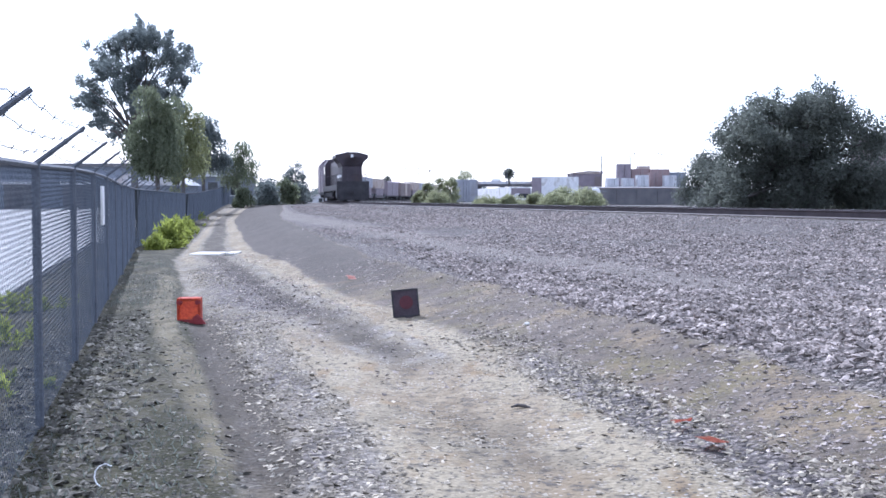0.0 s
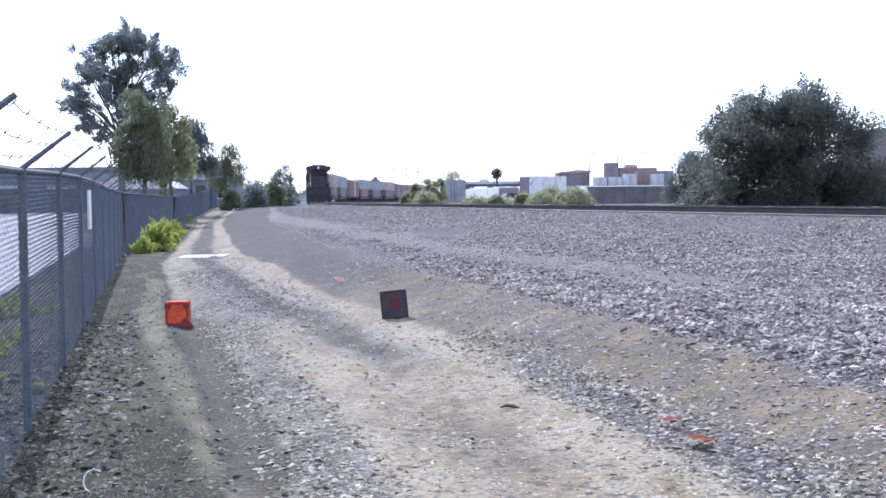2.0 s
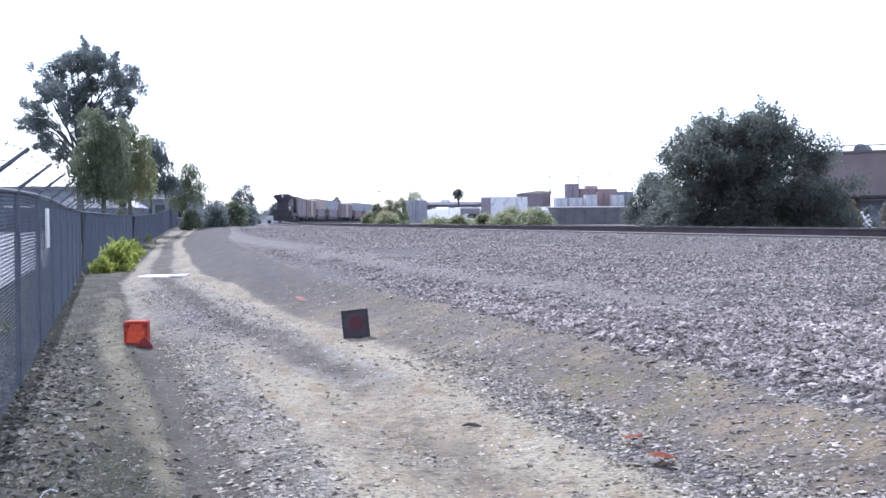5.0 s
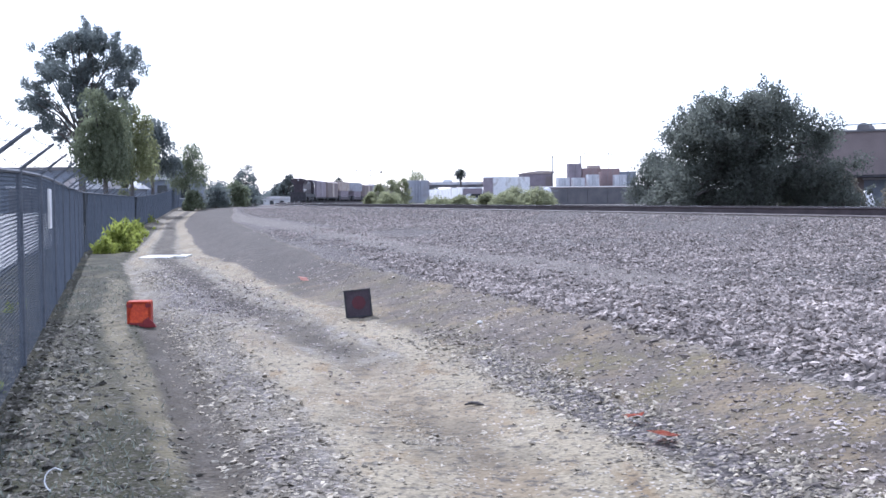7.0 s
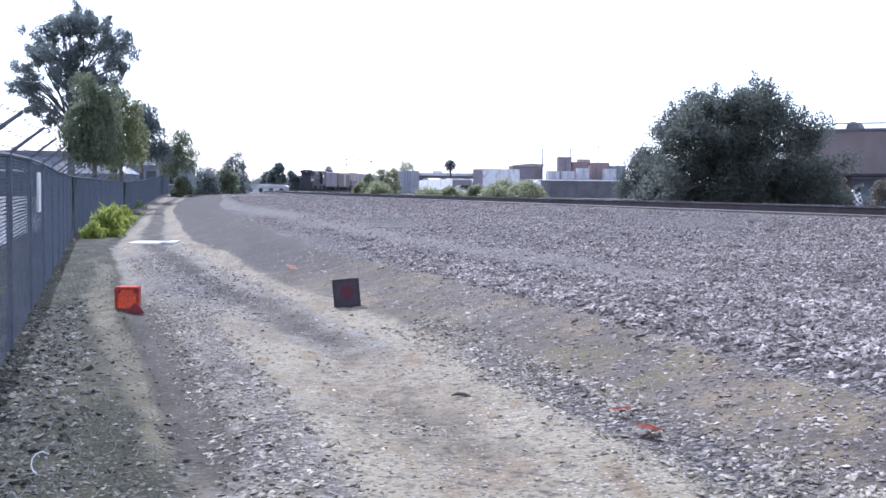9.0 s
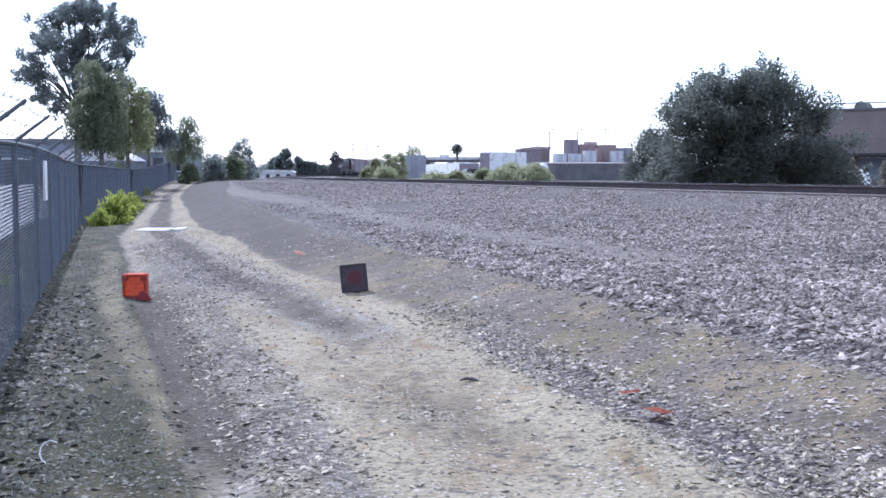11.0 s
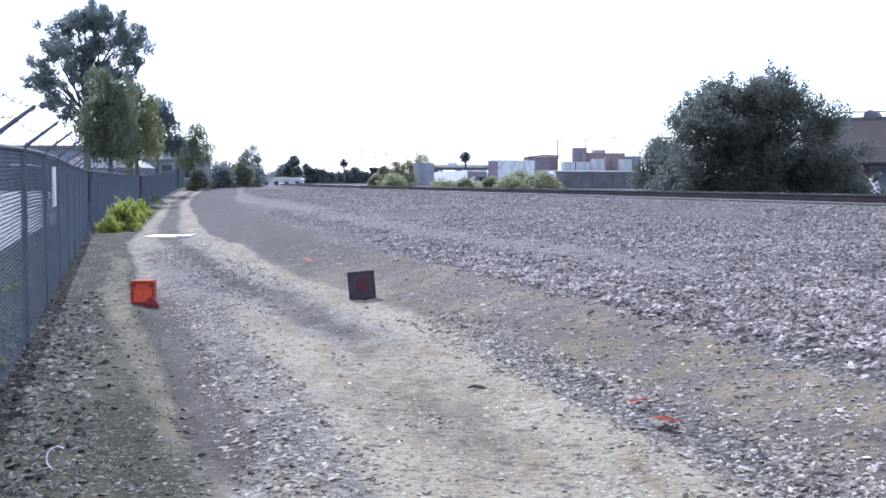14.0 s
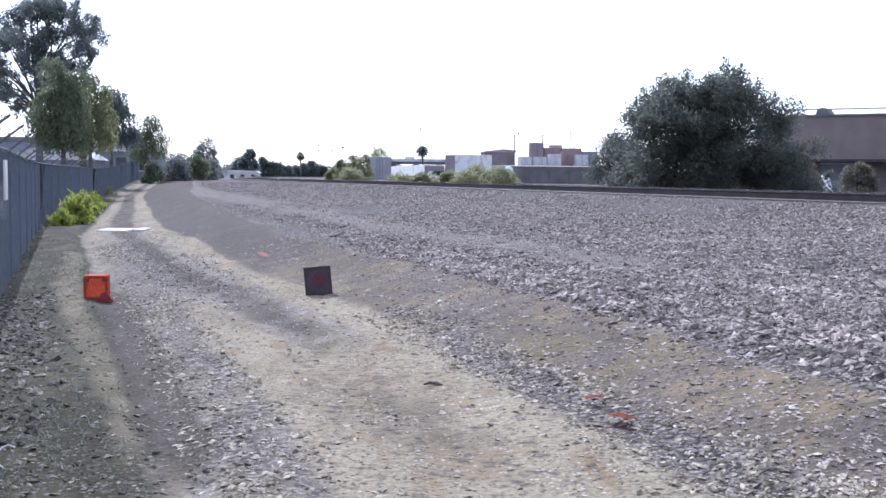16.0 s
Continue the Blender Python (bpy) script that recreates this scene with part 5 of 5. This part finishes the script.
def build_yard():
    r = random.Random(8)
    verts, faces = [], []
    ys = list(range(-18, 112, 5))
    for y in ys:
        x1 = float(fence_x(y)) - 1.55
        verts += [(x1, y, ground_z(x1, y) + 0.1), (-90, y, 0.0), (x1, y, ground_z(x1, y) - 0.2)]
    for i in range(len(ys) - 1):
        a, b = i * 3, i * 3 + 3
        faces += [(a, b, b + 1, a + 1), (a + 2, b + 2, b, a)]
    yard = new("yard_pavement", mesh_of("yard_pavement", verts, faces, M_PAVE))
    tagged(yard, "pale concrete yard behind the fence", "pavement", kind="structure")
    h = thing("long_warehouse", -54, 110, -0.3, label="long low grey-blue warehouse behind the yard", category="warehouse")
    part("wall", box(-30, 24, 0, 14, 0, 4.9), M_GREYWALL, h)
    part("roof", prism([(-30.4, 4.9), (24.4, 4.9), (24.4, 5.2), (-30.4, 5.2)], -0.4, 14.4), M_DARKWALL, h)
    for i in range(9):
        d = part("roller_door", box(-27 + i * 5.6, -24 + i * 5.6, -0.08, 0.02, 0.0, 3.2), M_DARKWALL, h)
        part("lintel", box(-27.2 + i * 5.6, -23.8 + i * 5.6, -0.14, 0.0, 3.2, 3.45), M_WHITE, d)
    # weeds along the fence
    for i, (x, y, tall, wide, n) in enumerate(((-8.75, 35.2, 0.5, 0.35, 800), (-8.75, 36.8, 0.82, 0.36, 1500), (-9.1, 39.0, 0.85, 0.36, 1200), (-9.95, 43.5, 0.6, 0.4, 500), (-11.2, 50.0, 0.7, 0.6, 700), (-14.7, 66, 0.6, 0.8, 400),
                                               (-17.0, 80, 0.6, 0.8, 400), (-5.75, 16.2, 0.3, 0.6, 220), (-3.75, 9.2, 0.25, 0.5, 200), (-4.7, 12.2, 0.25, 0.7, 220))):
        t = thing("weed_clump", x, y, ground_z(x, y) - 0.03, label="bright yellow-green weeds growing along the fence", category="weeds", group="weeds along the fence")
        foliage = new("foliage", weed_mesh(tall, wide, n, 90 + i))
        foliage.parent = t


build_yard()


# ---- litter and loose bits on the track ----
def build_litter():
    for x0, x1, y0, y1, words in ((-7.02, -6.2, 31.8, 33.3, "pale concrete slab laid across the road"), (-6.14, -5.86, 32.4, 33.6, "narrower pale slab beside the first")):
        t = part("concrete_slab", box(x0, x1, y0, y1, -0.06, 0.02), M_BOARD, None, bevel=0.012)
        tagged(t, words, "slab")
    for x, y, size, seed in ((1.63, 6.97, 0.11, 1), (1.57, 7.5, 0.075, 2), (-1.61, 20.2, 0.12, 3)):
        r = random.Random(seed)
        bm = bmesh.new()
        grid = [[bm.verts.new(((i - 1.5) * size * 0.55 + r.uniform(-0.02, 0.02), (j - 1) * size * 0.6 + r.uniform(-0.02, 0.02), 0.012 + r.uniform(0, 0.014))) for i in range(4)] for j in range(3)]
        for j in range(2):
            for i in range(3):
                bm.faces.new((grid[j][i], grid[j][i + 1], grid[j + 1][i + 1], grid[j + 1][i]))
        bmesh.ops.solidify(bm, geom=bm.faces[:], thickness=0.004)
        t = part("paper_scrap", bm, M_SCRAP, None)
        t.matrix_basis = pose(x, y, ground_z(x, y) + 0.045, 0, 0, r.uniform(-30, 30)) @ pose(0, 0, 0, 24, 8, r.uniform(0, 180))
        tagged(t, "torn sun-faded red scrap on the stones", "litter", group="red scraps")
    x, y = 0.58, 8.6
    bm = tube([(-0.07, 0, 0.01), (-0.02, 0.015, 0.02), (0.03, 0.0, 0.018), (0.075, -0.02, 0.01)], [0.006, 0.014, 0.015, 0.005], 7)
    t = part("stick", bm, M_BARK, None)
    t.matrix_basis = pose(x, y, ground_z(x, y))
    tagged(t, "short dark stick lying on the sand", "stick")
    bm = tube([(0.055, 0.05, 0.03), (0.02, 0.06, 0.04), (-0.01, 0.045, 0.04), (-0.025, 0.015, 0.04), (-0.025, -0.02, 0.035), (-0.01, -0.05, 0.03), (0.015, -0.07, 0.03)], 0.004, 6)
    t = part("bent_wire", bm, M_WHITE, None)
    t.matrix_basis = pose(-1.86, 6.22, ground_z(-1.86, 6.22) + 0.045, 50, 0, 0)
    tagged(t, "bent white plastic-coated wire on the gravel", "wire")
    for x, y, size in ((0.93, 12.63, 0.036), (-0.9, 24.5, 0.04)):
        bm = bmesh.new()
        bmesh.ops.create_icosphere(bm, subdivisions=2, radius=size)
        for v in bm.verts:
            v.co = v.co * (1 + 0.5 * noise.noise(v.co * 18 + Vector((x, y, 0))))
            v.co.z *= 0.7
        t = part("white_stone", bm, M_BOARD, None)
        t.matrix_basis = pose(x, y, ground_z(x, y) + size * 0.4)
        tagged(t, "pale white stone standing out on the ground", "stone", group="white stones")


build_litter()


# ---- movement ----
def motions():
    """The train draws away along the track at a steady speed."""
    rear = float(np.interp(110.0, LINE_Y, LINE_S))
    for i, car in enumerate(TRAIN):
        offset = 11.2 if i == 0 else 11.2 + 11.2 + 10.2 + (i - 1) * 20.2
        rows = []
        for k in range(33):
            t = k * 0.5
            x, y, h = on_track(rear + offset + 17.5 * t)
            rows.append((t, pose(x, y, RAIL_TOP, 0, 0, h)))
        walk(car, rows)


motions()
